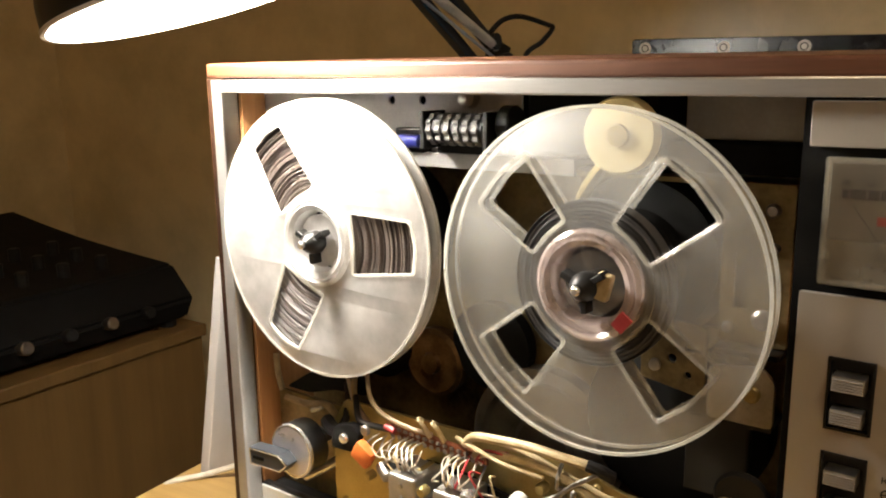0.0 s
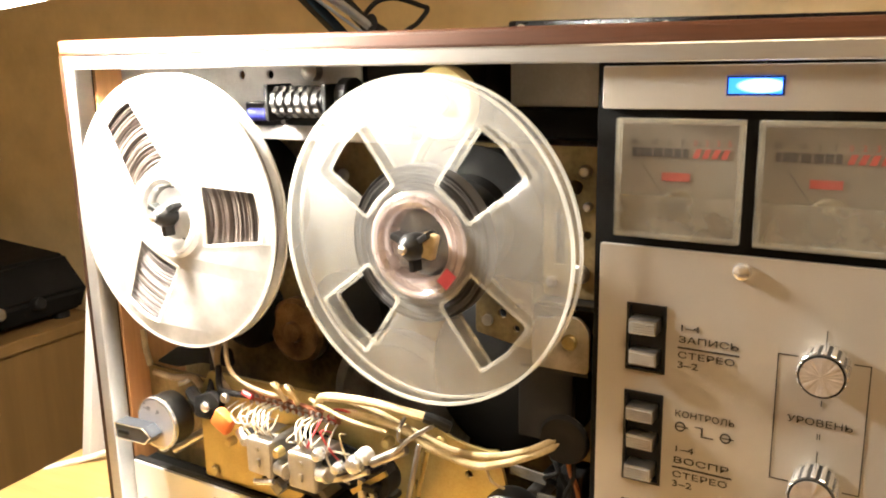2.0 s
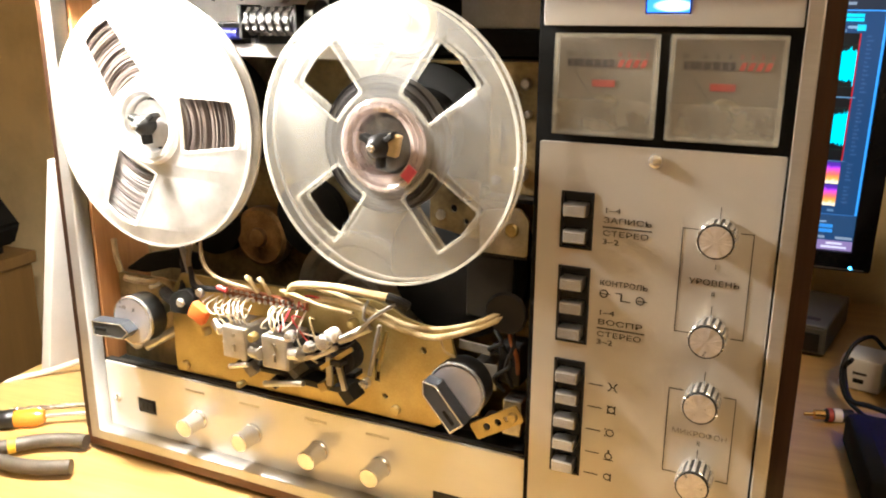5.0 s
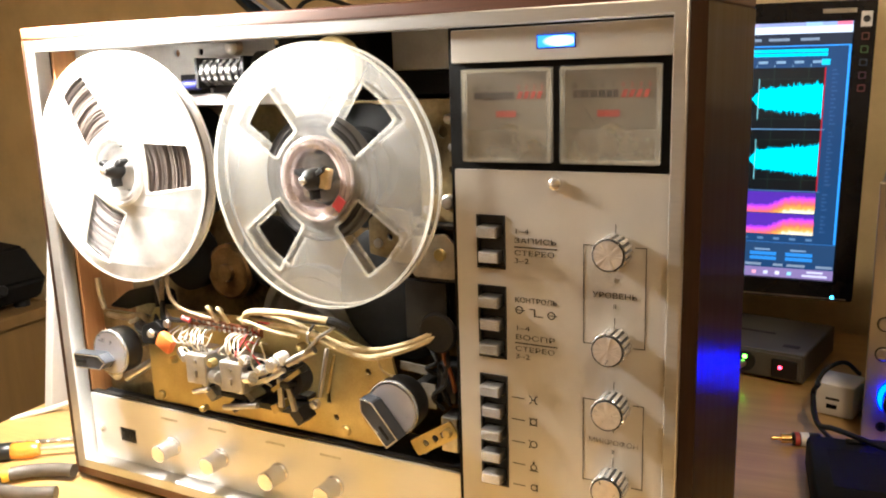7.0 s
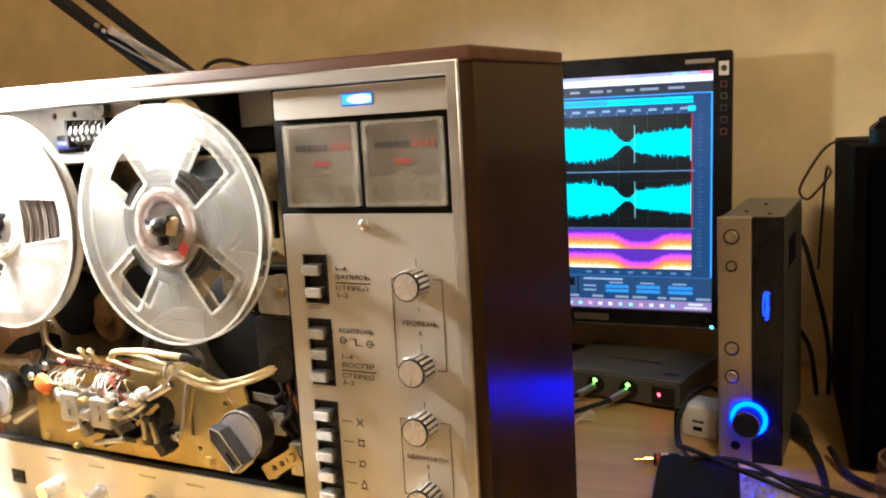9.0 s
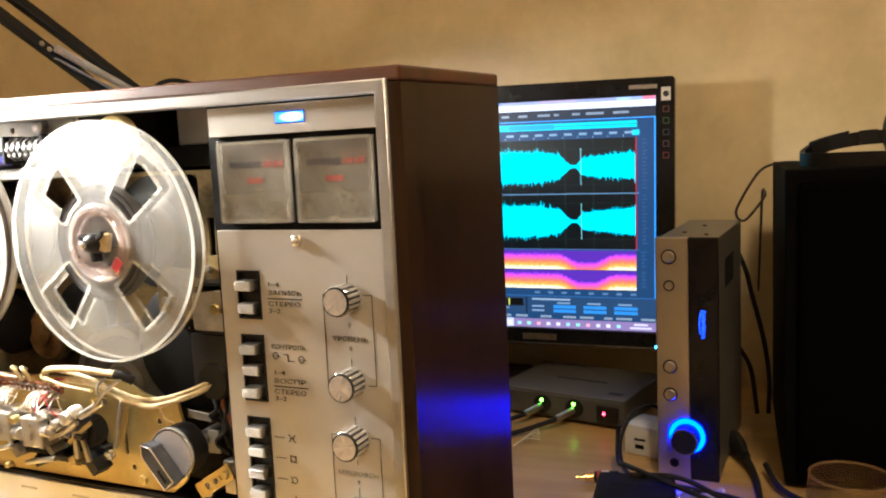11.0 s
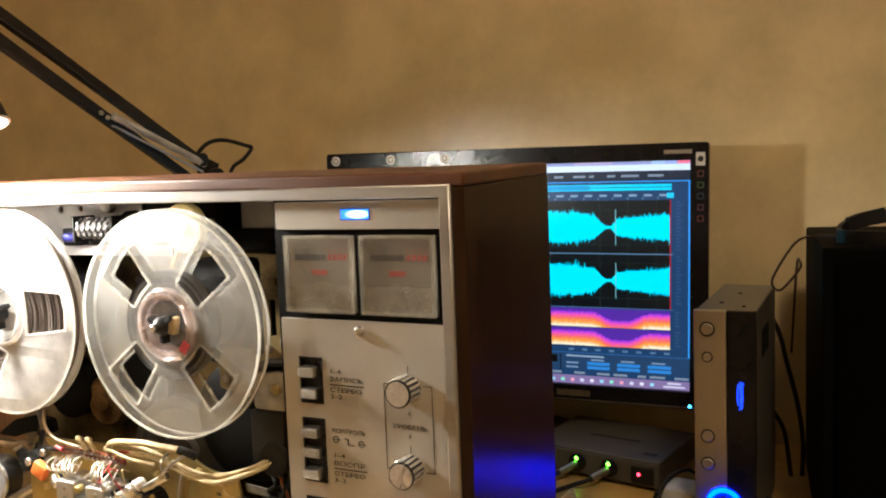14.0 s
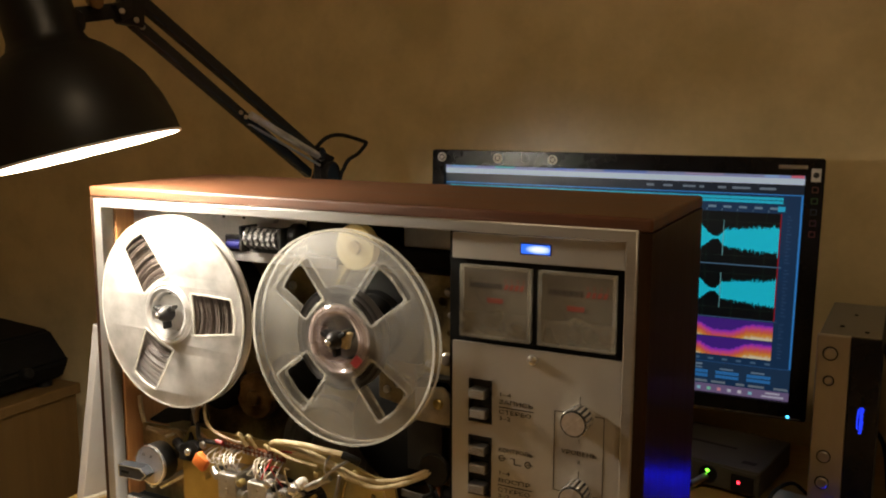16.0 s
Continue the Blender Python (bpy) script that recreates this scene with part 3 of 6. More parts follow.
for z in (0.9980, 0.9357):
    rp("printed_line", box(0.0025, 0.0310, INKY, INKY + 0.0004, z - 0.0004, z + 0.0004), M_INK)


def mark_ring(x, z, r, w=0.0007):
    return moved(sheet(ring_pts(r, 20, x, z), [ring_pts(r - w, 20, x, z)], 0.0004), 0, INKY + 0.0002, 0)


rp("printed_symbol", joined(mark_ring(0.0055, 0.9575, 0.0026), mark_ring(0.0270, 0.9560, 0.0026), box(0.0035, 0.0095, INKY, INKY + 0.0004, 0.9572, 0.9577), box(0.0125, 0.0160, INKY, INKY + 0.0004, 0.9585, 0.9590),
                            box(0.0155, 0.0164, INKY, INKY + 0.0004, 0.9545, 0.9590), box(0.0155, 0.0215, INKY, INKY + 0.0004, 0.9540, 0.9546), box(0.0255, 0.0310, INKY, INKY + 0.0004, 0.9557, 0.9562)), M_INK)
for k, z in enumerate((0.8985, 0.8835, 0.8680, 0.8525, 0.8375)):
    rp("printed_line", box(-0.0005, 0.0085, INKY, INKY + 0.0004, z - 0.0003, z + 0.0003), M_INK)
    y0, y1, c = INKY, INKY + 0.0004, 0.0145
    if k == 0:
        arcs = []
        for side in (-1, 1):
            line = [(c + side * (0.0040 - 0.0030 * math.cos(a)), z + 0.0030 * math.sin(a)) for a in (-1.2, -0.8, -0.4, 0.0, 0.4, 0.8, 1.2)]
            for (xa, za), (xb, zb) in zip(line[:-1], line[1:]):
                arcs.append(tube([(xa, INKY + 0.0002, za), (xb, INKY + 0.0002, zb)], 0.0004, 6, 1))
        rp("printed_symbol", joined(*arcs, box(c - 0.001, c + 0.001, y0, y1, z - 0.0004, z + 0.0004)), M_INK)
    elif k == 1:
        rp("printed_symbol", joined(mark_ring(c, z, 0.0026, 0.0008), *[moved(box(0.0024, 0.0036, y0, y1, -0.0005, 0.0005), c, 0, z, 0, 45 + 90 * q, 0) for q in range(4)]), M_INK)
    elif k == 2:
        rp("printed_symbol", joined(mark_ring(c, z, 0.0026), box(c - 0.0034, c - 0.0022, y0, y1, z - 0.0026, z - 0.0019), box(c - 0.0034, c - 0.0022, y0, y1, z + 0.0019, z + 0.0026)), M_INK)
    elif k == 3:
        rp("printed_symbol", joined(mark_ring(c, z - 0.0006, 0.0024), box(c - 0.0006, c + 0.0006, y0, y1, z + 0.0016, z + 0.0036), box(c - 0.0030, c + 0.0030, y0, y1, z - 0.0034, z - 0.0028)), M_INK)
    else:
        rp("printed_symbol", joined(mark_ring(c, z, 0.0024), box(c + 0.0018, c + 0.0026, y0, y1, z - 0.0026, z + 0.0026)), M_INK)

# bottom panel with tone knobs
rp("bottom_plate_edge", box(-0.4225, -0.0405, 0.4765, 0.481, 0.7715, 0.8335), M_BLACK, "black edge strip")
rp("bottom_plate", moved(sheet(round_poly(rect(-0.4222, -0.0425, 0.7719, 0.8310), 0.0008), [rect(-0.3890, -0.3680, 0.7905, 0.8045)], 0.003, 0.0004), 0, 0.4758, 0), M_PANELB, "brushed silver plate")
rp("socket", joined(box(-0.3890, -0.3680, 0.4752, 0.4764, 0.7905, 0.8045), box(-0.3862, -0.3708, 0.4738, 0.4752, 0.7932, 0.8018, 0.0004), *[box(-0.3835 + 0.0042 * k, -0.3815 + 0.0042 * k, 0.4730, 0.4740, 0.7955, 0.7995) for k in range(3)]), M_BLACK, "black socket")
rp("screw", lathe([(0.0038, 0.0), (0.0036, 0.002), (0, 0.0032)], (-0.4105, 0.4745, 0.7990), (0, -1, 0), 16), M_CHROME, "domed chrome screw", True)
for x in (-0.3220, -0.2675, -0.2060, -0.1525):
    k = rp("tone_knob", joined(lathe([(0.0084, 0.0), (0.0084, 0.002), (0.0076, 0.003), (0.0074, 0.0185), (0.0066, 0.0192), (0, 0.0190)], (x, 0.4745, 0.7985), (0, -1, 0), 36)), M_CHROME, "plain chrome knob", True)
    rp("printed_text", joined(*[box(x - 0.012 + 0.0022 * j, x - 0.0104 + 0.0022 * j, 0.4739, 0.4743, 0.8215, 0.8233) for j in range(9)]), M_STEEL)
rp("slot", box(-0.110, -0.078, 0.4738, 0.4743, 0.779, 0.7900), M_BLACK)

# deck inside the case
rp("chassis_plate", moved(sheet(round_poly(rect(-0.420, -0.0475, 0.79, 1.088), 0.002), [ring_pts(0.006, 14, -0.065, 1.05), ring_pts(0.004, 12, -0.075, 1.02), rect(-0.07, -0.058, 1.062, 1.075), ring_pts(0.005, 14, -0.395, 0.95)], 0.003, 0.0004), 0, 0.535, 0), M_CHASSIS, "dark yellow passivated chassis plate")
rp("chassis_lip", box(-0.420, -0.0475, 0.512, 0.5335, 1.085, 1.088, 0.0005), M_CHASSIS)
rp("rear_shield", moved(sheet(round_poly(rect(-0.420, -0.2025, 1.0965, 1.139), 0.001), [ring_pts(0.003, 10, -0.30, 1.128), ring_pts(0.003, 10, -0.275, 1.128)], 0.002), 0, 0.5000, 0), M_ALU, "scuffed aluminium shield")
rp("front_shield", box(-0.112, -0.049, 0.519, 0.523, 1.108, 1.1395, 0.0006), M_ALU, "scuffed aluminium cover")
rp("shadow_bar", box(-0.125, -0.049, 0.512, 0.533, 1.091, 1.1075, 0.001), M_MATBLACK, "black bar")
rp("shelf_strip", box(-0.40, -0.165, 0.496, 0.533, 1.0915, 1.0955, 0.0006), M_ALU, "bright folded shelf")
rp("shelf_lip", box(-0.40, -0.165, 0.4935, 0.4958, 1.0870, 1.0962, 0.0004), M_ALU, "bright folded edge")
gp = rp("upright_bracket", moved(sheet(round_poly(rect(-0.084, -0.0500, 1.004, 1.088), 0.002), [ring_pts(0.0045, 14, -0.066, 1.066), ring_pts(0.003, 12, -0.059, 1.040), rect(-0.078, -0.071, 1.022, 1.052)], 0.003, 0.0004), 0, 0.506, 0), M_CHASSIS, "tarnished yellow bracket")
rp("bracket_flange", box(-0.084, -0.0500, 0.5078, 0.5330, 1.0850, 1.0878, 0.0004), M_BRASS, "bright bent edge", parent=gp)
for bx, bz, br in ((-0.060, 1.075, 0.0036), (-0.079, 1.012, 0.0032), (-0.062, 1.018, 0.0055), (-0.058, 1.056, 0.0026)):
    rp("screw", lathe([(br, 0.0), (br, 0.002), (br * 0.7, 0.0036), (0, 0.004)], (bx, 0.5045, bz), (0, -1, 0), 12), M_STEEL, "", True, gp)
rp("relay", box(-0.083, -0.0500, 0.494, 0.512, 1.0000, 1.0030, 0.0006), M_BLACK)
rp("partition", box(-0.0468, -0.0418, 0.5000, 0.60, 0.79, 1.1335), M_RAWWOOD, "plywood partition")
rp("brass_plate", moved(sheet(round_poly([(-0.347, 0.835), (-0.113, 0.836), (-0.098, 0.848), (-0.094, 0.880), (-0.102, 0.912), (-0.111, 0.9105), (-0.123, 0.911), (-0.135, 0.914), (-0.145, 0.919), (-0.156, 0.923), (-0.335, 0.919), (-0.347, 0.900)], 0.0015),
                              [rect(-0.1605, -0.1560, 0.862, 0.880), ring_pts(0.0028, 12, -0.118, 0.868), ring_pts(0.0028, 12, -0.121, 0.893), ring_pts(0.0026, 12, -0.152, 0.852), rect(-0.222, -0.212, 0.846, 0.856)], 0.003, 0.0004), 0, 0.4825, 0), M_BRASS, "yellow passivated steel head plate")


def bolt(x, y, z, r=0.0036, m=None, name="screw"):
    return rp(name, lathe([(r, 0.0), (r, 0.0015), (r * 0.8, 0.0026), (0, 0.003)], (x, y, z), (0, -1, 0), 12), m or M_STEEL, "", True)


for x, z in ((-0.337, 0.841), (-0.143, 0.843), (-0.140, 0.9095), (-0.168, 0.912)):
    bolt(x, 0.481, z, 0.004, M_BRASS)
for x, y, z in ((-0.30, 0.533, 1.02), (-0.245, 0.533, 1.06), (-0.06, 0.533, 1.085), (-0.22, 0.533, 0.97), (-0.385, 0.533, 0.93), (-0.36, 0.533, 0.95)):
    bolt(x, y, z, 0.0045)

# counter
M_WHEEL = pm("grey_number_wheel", (0.17, 0.165, 0.155), (0.022, 0.022, 0.022), 0.4, 0.0, 260, 900, 0.1, lo=0.5, hi=0.62)
cnt = rp("tape_counter", joined(box(-0.2585, -0.2555, 0.474, 0.497, 1.1000, 1.1225, 0.0006), box(-0.2135, -0.2105, 0.474, 0.497, 1.1000, 1.1225, 0.0006), box(-0.2585, -0.2105, 0.492, 0.497, 1.0965, 1.1090)), M_BLACK, "black counter frame")
for k in range(6):
    xa = -0.2545 + 0.0066 * k
    bm = bmesh.new()
    rings = []
    for x in (xa, xa + 0.0036):
        rings.append([bm.verts.new((x, 0.4835 + 0.0098 * math.cos(2 * math.pi * j / 40) * (1 if j % 4 < 2 else 0.9), 1.1118 + 0.0098 * math.sin(2 * math.pi * j / 40) * (1 if j % 4 < 2 else 0.9))) for j in range(40)])
    for j in range(40):
        bm.faces.new((rings[0][j], rings[0][(j + 1) % 40], rings[1][(j + 1) % 40], rings[1][j]))
    bm.faces.new(rings[0])
    bm.faces.new(rings[1])
    w = rp("number_wheel", bm, M_WHEEL, "grey toothed wheel", parent=cnt)
    rp("pinion", cyl((xa + 0.0037, 0.4835, 1.1118), (xa + 0.0064, 0.4835, 1.1118), 0.0082, 20), M_BLACK, parent=cnt)
rp("counter_roller", lathe([(0, 0), (0.006, 0), (0.007, 0.003), (0.006, 0.012), (0.003, 0.013), (0, 0.013)], (-0.238, 0.505, 1.130), (0, -1, 0), 20), M_STEEL, "", True)
rp("small_motor", box(-0.200, -0.119, 0.500, 0.545, 1.0965, 1.139, 0.003), M_MATBLACK, "black motor housing")
rp("motor_boss", cyl((-0.209, 0.49, 1.115), (-0.200, 0.49, 1.115), 0.011, 18, 0.001), M_BLACK)
rp("fuse_block", box(-0.292, -0.268, 0.492, 0.507, 1.0957, 1.111, 0.001), M_BLACK)
rp("blue_capacitor", cyl((-0.287, 0.4905, 1.103), (-0.270, 0.4905, 1.103), 0.0042, 14, 0.001), pm("blue_sleeve", (0.05, 0.06, 0.45), (0.03, 0.03, 0.3), 0.4, 0, 60, 500, 0.05), "blue capacitor", True)

# cream tension roller above the right reel
rp("tension_roller", lathe([(0.006, 0.0), (0.0185, 0.0), (0.0195, 0.0012), (0.0175, 0.0036), (0.0175, 0.0052), (0.0195, 0.0076), (0.0185, 0.009), (0.006, 0.009), (0.006, 0.0)], (-0.127, 0.4745, 1.1125), (0, -1, 0), 40), M_CREAMP, "cream plastic tension roller", True)
rp("tension_arm", joined(tube([(-0.127, 0.478, 1.1125), (-0.150, 0.482, 1.085), (-0.165, 0.49, 1.06)], 0.0035, 8, 4), cyl((-0.127, 0.512, 1.1125), (-0.127, 0.4640, 1.1125), 0.0055, 16)), M_BRASS)

# motors, pulleys and flywheel
rp("bronze_pulley", lathe([(0, 0), (0.0235, 0), (0.0245, 0.002), (0.0245, 0.010), (0.0215, 0.012), (0.018, 0.011), (0.008, 0.0125), (0.007, 0.016), (0, 0.016)], (-0.287, 0.5325, 0.945), (0, -1, 0), 40), M_BRONZE, "dark bronze pulley", True)
rp("brake_drum", lathe([(0, 0), (0.030, 0), (0.030, 0.012), (0.026, 0.014), (0.01, 0.012), (0, 0.014)], (-0.335, 0.5325, 0.955), (0, -1, 0), 36), M_MATBLACK, "", True)
rp("drive_wheel", lathe([(0, 0), (0.030, 0), (0.030, 0.010), (0.02, 0.012), (0, 0.010)], (-0.240, 0.5325, 0.965), (0, -1, 0), 36), M_MATBLACK, "", True)
rp("flywheel", lathe([(0.0, 0.0), (0.052, 0.0), (0.053, 0.002), (0.053, 0.013), (0.050, 0.0145), (0.045, 0.0145), (0.042, 0.011), (0.022, 0.010), (0.018, 0.014), (0, 0.014)], (-0.198, 0.5325, 0.905), (0, -1, 0), 56), M_DARKSTEEL, "dark steel flywheel", True)
mt = rp("drive_motor", lathe([(0, 0), (0.050, 0), (0.052, 0.003), (0.052, 0.026), (0.046, 0.030), (0.03, 0.031), (0.012, 0.034), (0, 0.034)], (-0.108, 0.5325, 0.948), (0, -1, 0), 48), M_MATBLACK, "black drive motor", True)
for x, z in ((-0.090, 0.935), (-0.083, 0.928), (-0.082, 0.941), (-0.125, 0.955), (-0.100, 0.965)):
    rp("screw", lathe([(0.0032, 0), (0.003, 0.002), (0, 0.003)], (x, 0.5025, z), (0, -1, 0), 10), M_STEEL, "", True, mt)
rp("motor_plate", box(-0.096, -0.062, 0.496, 0.501, 0.918, 0.962, 0.001), M_BLACK, "black bracket", parent=mt)
for cx in (LX, RX):
    rp("reel_motor", lathe([(0, 0), (0.048, 0), (0.050, 0.004), (0.046, 0.022), (0.030, 0.026), (0.028, 0.034), (0, 0.034)], (cx, 0.5325, 1.04), (0, -1, 0), 44), M_MATBLACK, "black reel motor", True)
rp("pivot_washer", lathe([(0.004, 0), (0.012, 0), (0.012, 0.003), (0.004, 0.004), (0.004, 0)], (-0.172, 0.500, 1.045), (0, -1, 0), 24), M_STEEL, "", True)

lb = rp("lower_bracket", moved(sheet(round_poly([(-0.121, 0.980), (-0.086, 0.974), (-0.086, 1.012), (-0.108, 1.014), (-0.121, 1.004)], 0.002), [ring_pts(0.0034, 12, -0.094, 1.000), ring_pts(0.0030, 12, -0.104, 0.993), ring_pts(0.0024, 12, -0.095, 0.985)], 0.0026, 0.0004), 0, 0.4930, 0), M_CHASSIS, "tarnished yellow bracket with holes")
rp("screw", lathe([(0.0034, 0), (0.0032, 0.002), (0, 0.003)], (-0.113, 0.4915, 0.988), (0, -1, 0), 12), M_STEEL, "", True, lb)
rp("lug", box(-0.1200, -0.0870, 0.4945, 0.5320, 0.9990, 1.0016, 0.0004), M_BRASS, "", False, lb)
# right bracket and its screw
rp("side_bracket", moved(sheet(round_poly([(-0.082, 0.968), (-0.0495, 0.968), (-0.0495, 0.992), (-0.056, 0.9985), (-0.082, 0.995)], 0.003), [], 0.003, 0.0005), 0, 0.487, 0), M_STEEL, "steel side bracket")
bolt(-0.0600, 0.4855, 0.9845, 0.0046, M_BRASS)
rp("bracket_foot", box(-0.082, -0.050, 0.487, 0.51, 0.9650, 0.9678), M_BLACK)
rp("grommet", lathe([(0, 0), (0.013, 0), (0.0145, 0.003), (0.013, 0.006), (0.006, 0.006), (0, 0.003)], (-0.0590, 0.480, 0.9315), (0, -1, 0), 28), M_RUBBER, "black rubber grommet", True)

# lower right lever plate and stand-off
lv = moved(sheet(round_poly(rect(-0.019, 0.019, -0.006, 0.006), 0.002), [ring_pts(0.0028, 12, -0.008, 0), ring_pts(0.0028, 12, 0.001, 0), rect(0.006, 0.014, -0.002, 0.002)], 0.002, 0.0003), -0.062, 0.472, 0.8555, 0, -32, 0)
rp("slotted_lever", lv, M_BRASS, "slotted yellow lever")
bolt(-0.0505, 0.4708, 0.8625, 0.0035, M_BRASS)
rp("stand_off", joined(cyl((-0.0750, 0.50, 0.8440), (-0.0750, 0.4765, 0.8440), 0.0052, 16, 0.0006), cyl((-0.0750, 0.4766, 0.8440), (-0.0750, 0.4755, 0.8440), 0.0026, 10)), M_STEEL, "threaded stand-off", True)
rp("lever_block", box(-0.062, -0.049, 0.482, 0.50, 0.842, 0.868, 0.001), M_STEEL)
rp("black_recess", box(-0.4215, -0.0485, 0.4995, 0.5030, 0.79, 0.8400), M_MATBLACK, "dark recess wall")
rp("ledge", box(-0.4215, -0.0485, 0.4815, 0.4990, 0.8250, 0.8290), M_MATBLACK)


def lever_knob(cx, cz, ang, shift, r=0.0198):
    """A big pointed selector: black drum, chrome edge, grey face and a raised bar."""
    kn = rp("selector_knob", lathe([(0, 0), (r * 0.96, 0), (r * 0.99, 0.004), (r * 0.97, 0.0165), (0, 0.0165)], (cx, 0.4700, cz), (0, -1, 0), 48), M_BLACK, "black and grey selector knob", True)
    rp("chrome_edge", lathe([(r * 0.90, 0), (r, 0), (r * 1.01, 0.0012), (r * 0.985, 0.0026), (r * 0.90, 0.0026), (r * 0.90, 0)], (cx, 0.4545, cz), (0, -1, 0), 48), M_CHROME, "chrome edge", True, kn)
    rp("face", lathe([(0, 0), (r * 0.95, 0), (r * 0.95, 0.0021), (0, 0.0021)], (cx, 0.4540, cz), (0, -1, 0), 48), M_KNOBGREY, "grey face", False, kn)
    bar = bmesh.new()
    L, W, H = 0.0200, 0.0068, 0.0110
    pts = [(-L, -W), (L * 0.55, -W), (L * 0.92, 0.0), (L * 0.55, W), (-L, W)]
    lo = [bar.verts.new((x, 0, z)) for x, z in pts]
    hi = [bar.verts.new((x, -H, z * 0.92)) for x, z in pts]
    bar.faces.new(lo)
    bar.faces.new(hi)
    for k in range(5):
        bar.faces.new((lo[k], lo[(k + 1) % 5], hi[(k + 1) % 5], hi[k]))
    bmesh.ops.bevel(bar, geom=bar.edges[:], offset=0.0006, segments=2, affect="EDGES")
    m = pose(cx + shift[0], 0.4518, cz + shift[1], 0, -ang, 0)
    bar.transform(m)
    br = rp("pointer_bar", bar, M_BARGREY, "dark grey pointer bar", False, kn)
    rim = moved(sheet([(x * 0.99, z * 0.9) for x, z in pts], [[(x * 0.93, z * 0.78) for x, z in pts]], 0.0006), 0, -H - 0.0001, 0)
    rim.transform(m)
    rp("bar_edge", rim, M_CHROME, "chrome outline", False, kn)
    slot = box(-L * 0.80, -L * 0.25, -H - 0.0006, -H - 0.0001, -0.0012, 0.0012)
    slot.transform(m)
    rp("bar_mark", slot, M_MATBLACK, "", False, kn)
    return kn


lever_knob(-0.3615, 0.8845, 3, (-0.0115, -0.0060))
lever_knob(-0.0835, 0.8815, 130, (-0.0065, -0.0050))
rp("selector_shaft", cyl((-0.3615, 0.533, 0.8855), (-0.3615, 0.469, 0.8855), 0.006, 14), M_STEEL)
rp("selector_shaft", cyl((-0.0845, 0.533, 0.8815), (-0.0845, 0.469, 0.8815), 0.006, 14), M_STEEL)
rp("knob_plate", box(-0.4190, -0.3500, 0.4960, 0.4990, 0.8290, 0.9050), M_CHASSIS)
rp("tube_nut", cyl((-0.3860, 0.472, 0.8590), (-0.3720, 0.466, 0.8580), 0.0045, 12, 0.0006), M_STEEL, "", True)
rp("rod", cyl((-0.372, 0.474, 0.853), (-0.348, 0.485, 0.868), 0.004, 12, 0.0005), M_STEEL)

# head assembly
hd = rp("head_bracket", joined(box(-0.275, -0.170, 0.470, 0.4808, 0.866, 0.8700, 0.0006), box(-0.262, -0.205, 0.452, 0.474, 0.8655, 0.8690, 0.0006), box(-0.212, -0.168, 0.456, 0.474, 0.8600, 0.8650, 0.0006)), M_BLACK, "black head bracket")
for cx, cz, s in ((-0.2535, 0.8890, 0.0108), (-0.2185, 0.8875, 0.0112)):
    can = rp("tape_head", box(cx - s, cx + s, 0.4420, 0.4700, cz - 0.0125, cz + 0.0120, 0.0016), M_CAN, "grey shielded tape head")
    rp("solder_lug", joined(box(cx - 0.001, cx + 0.001, 0.4405, 0.4422, cz - 0.006, cz - 0.001), cyl((cx, 0.4422, cz + 0.006), (cx, 0.4408, cz + 0.006), 0.0016, 10)), M_STEEL, parent=can)
    for j in range(4):
        xx = cx - 0.006 + 0.004 * j
        rp("head_wire", tube([(xx, 0.450, cz + 0.012), (xx + 0.002, 0.444, cz + 0.020), (xx - 0.004, 0.452, cz + 0.027), (xx - 0.002, 0.462, cz + 0.029)], 0.0006, 6, 5), M_WHITEW if j != 2 else M_STEEL, parent=can)
tb = rp("terminal_strip", moved(box(-0.037, 0.037, -0.002, 0.002, -0.0035, 0.0035, 0.0004), -0.2405, 0.463, 0.9185, 0, 2, 0), M_BOARD, "brown terminal strip")
for k in range(14):
    x = -0.274 + 0.0052 * k
    rp("solder_tag", joined(cyl((x, 0.462, 0.9205 - 0.0002 * k), (x, 0.4585, 0.9225 - 0.0002 * k), 0.0011, 8), lathe([(0, 0), (0.0018, 0.0006), (0, 0.002)], (x, 0.4602, 0.9165), (0, -1, 0), 8)), M_STEEL, parent=tb)
rnd = random.Random(11)
for k in range(6):
    x = -0.284 + 0.0062 * k
    rp("wire_loop", tube([(x, 0.459, 0.9160), (x - 0.003 - 0.003 * rnd.random(), 0.451, 0.9110), (x, 0.447, 0.9050 + 0.004 * rnd.random()), (x + 0.004, 0.450, 0.9060), (x + 0.005, 0.457, 0.9140)], 0.00055, 6, 5), M_WHITEW if k % 3 else M_STEEL)
for k in range(5):
    x = -0.228 + 0.0065 * k
    rp("wire_loop", tube([(x, 0.459, 0.9160), (x + 0.003, 0.448, 0.9120), (x - 0.003 + 0.006 * rnd.random(), 0.444, 0.9050), (x - 0.004, 0.452, 0.9000)], 0.0007, 6, 5), (M_WHITEW, M_CREAM, M_REDW, M_WHITEW, M_STEEL)[k])
for x in (-0.249, -0.238):
    rp("cable_tail", tube([(x - 0.001, 0.460, 0.9325), (x, 0.455, 0.9355), (x + 0.0035, 0.455, 0.9320), (x + 0.0065, 0.458, 0.9240)], 0.0017, 8, 5), M_CREAM)
for k in range(7):
    rp("thin_wire", tube([(-0.205 - 0.002 * k, 0.462, 0.9160), (-0.203 + 0.001 * k, 0.452, 0.9240 + 0.001 * k), (-0.195 + 0.002 * k, 0.454, 0.9290), (-0.186, 0.458, 0.9290)], 0.0007, 6, 5), (M_REDW, M_CREAM, M_STEEL, M_REDW, M_WHITEW, M_RUBBER, M_REDW)[k])
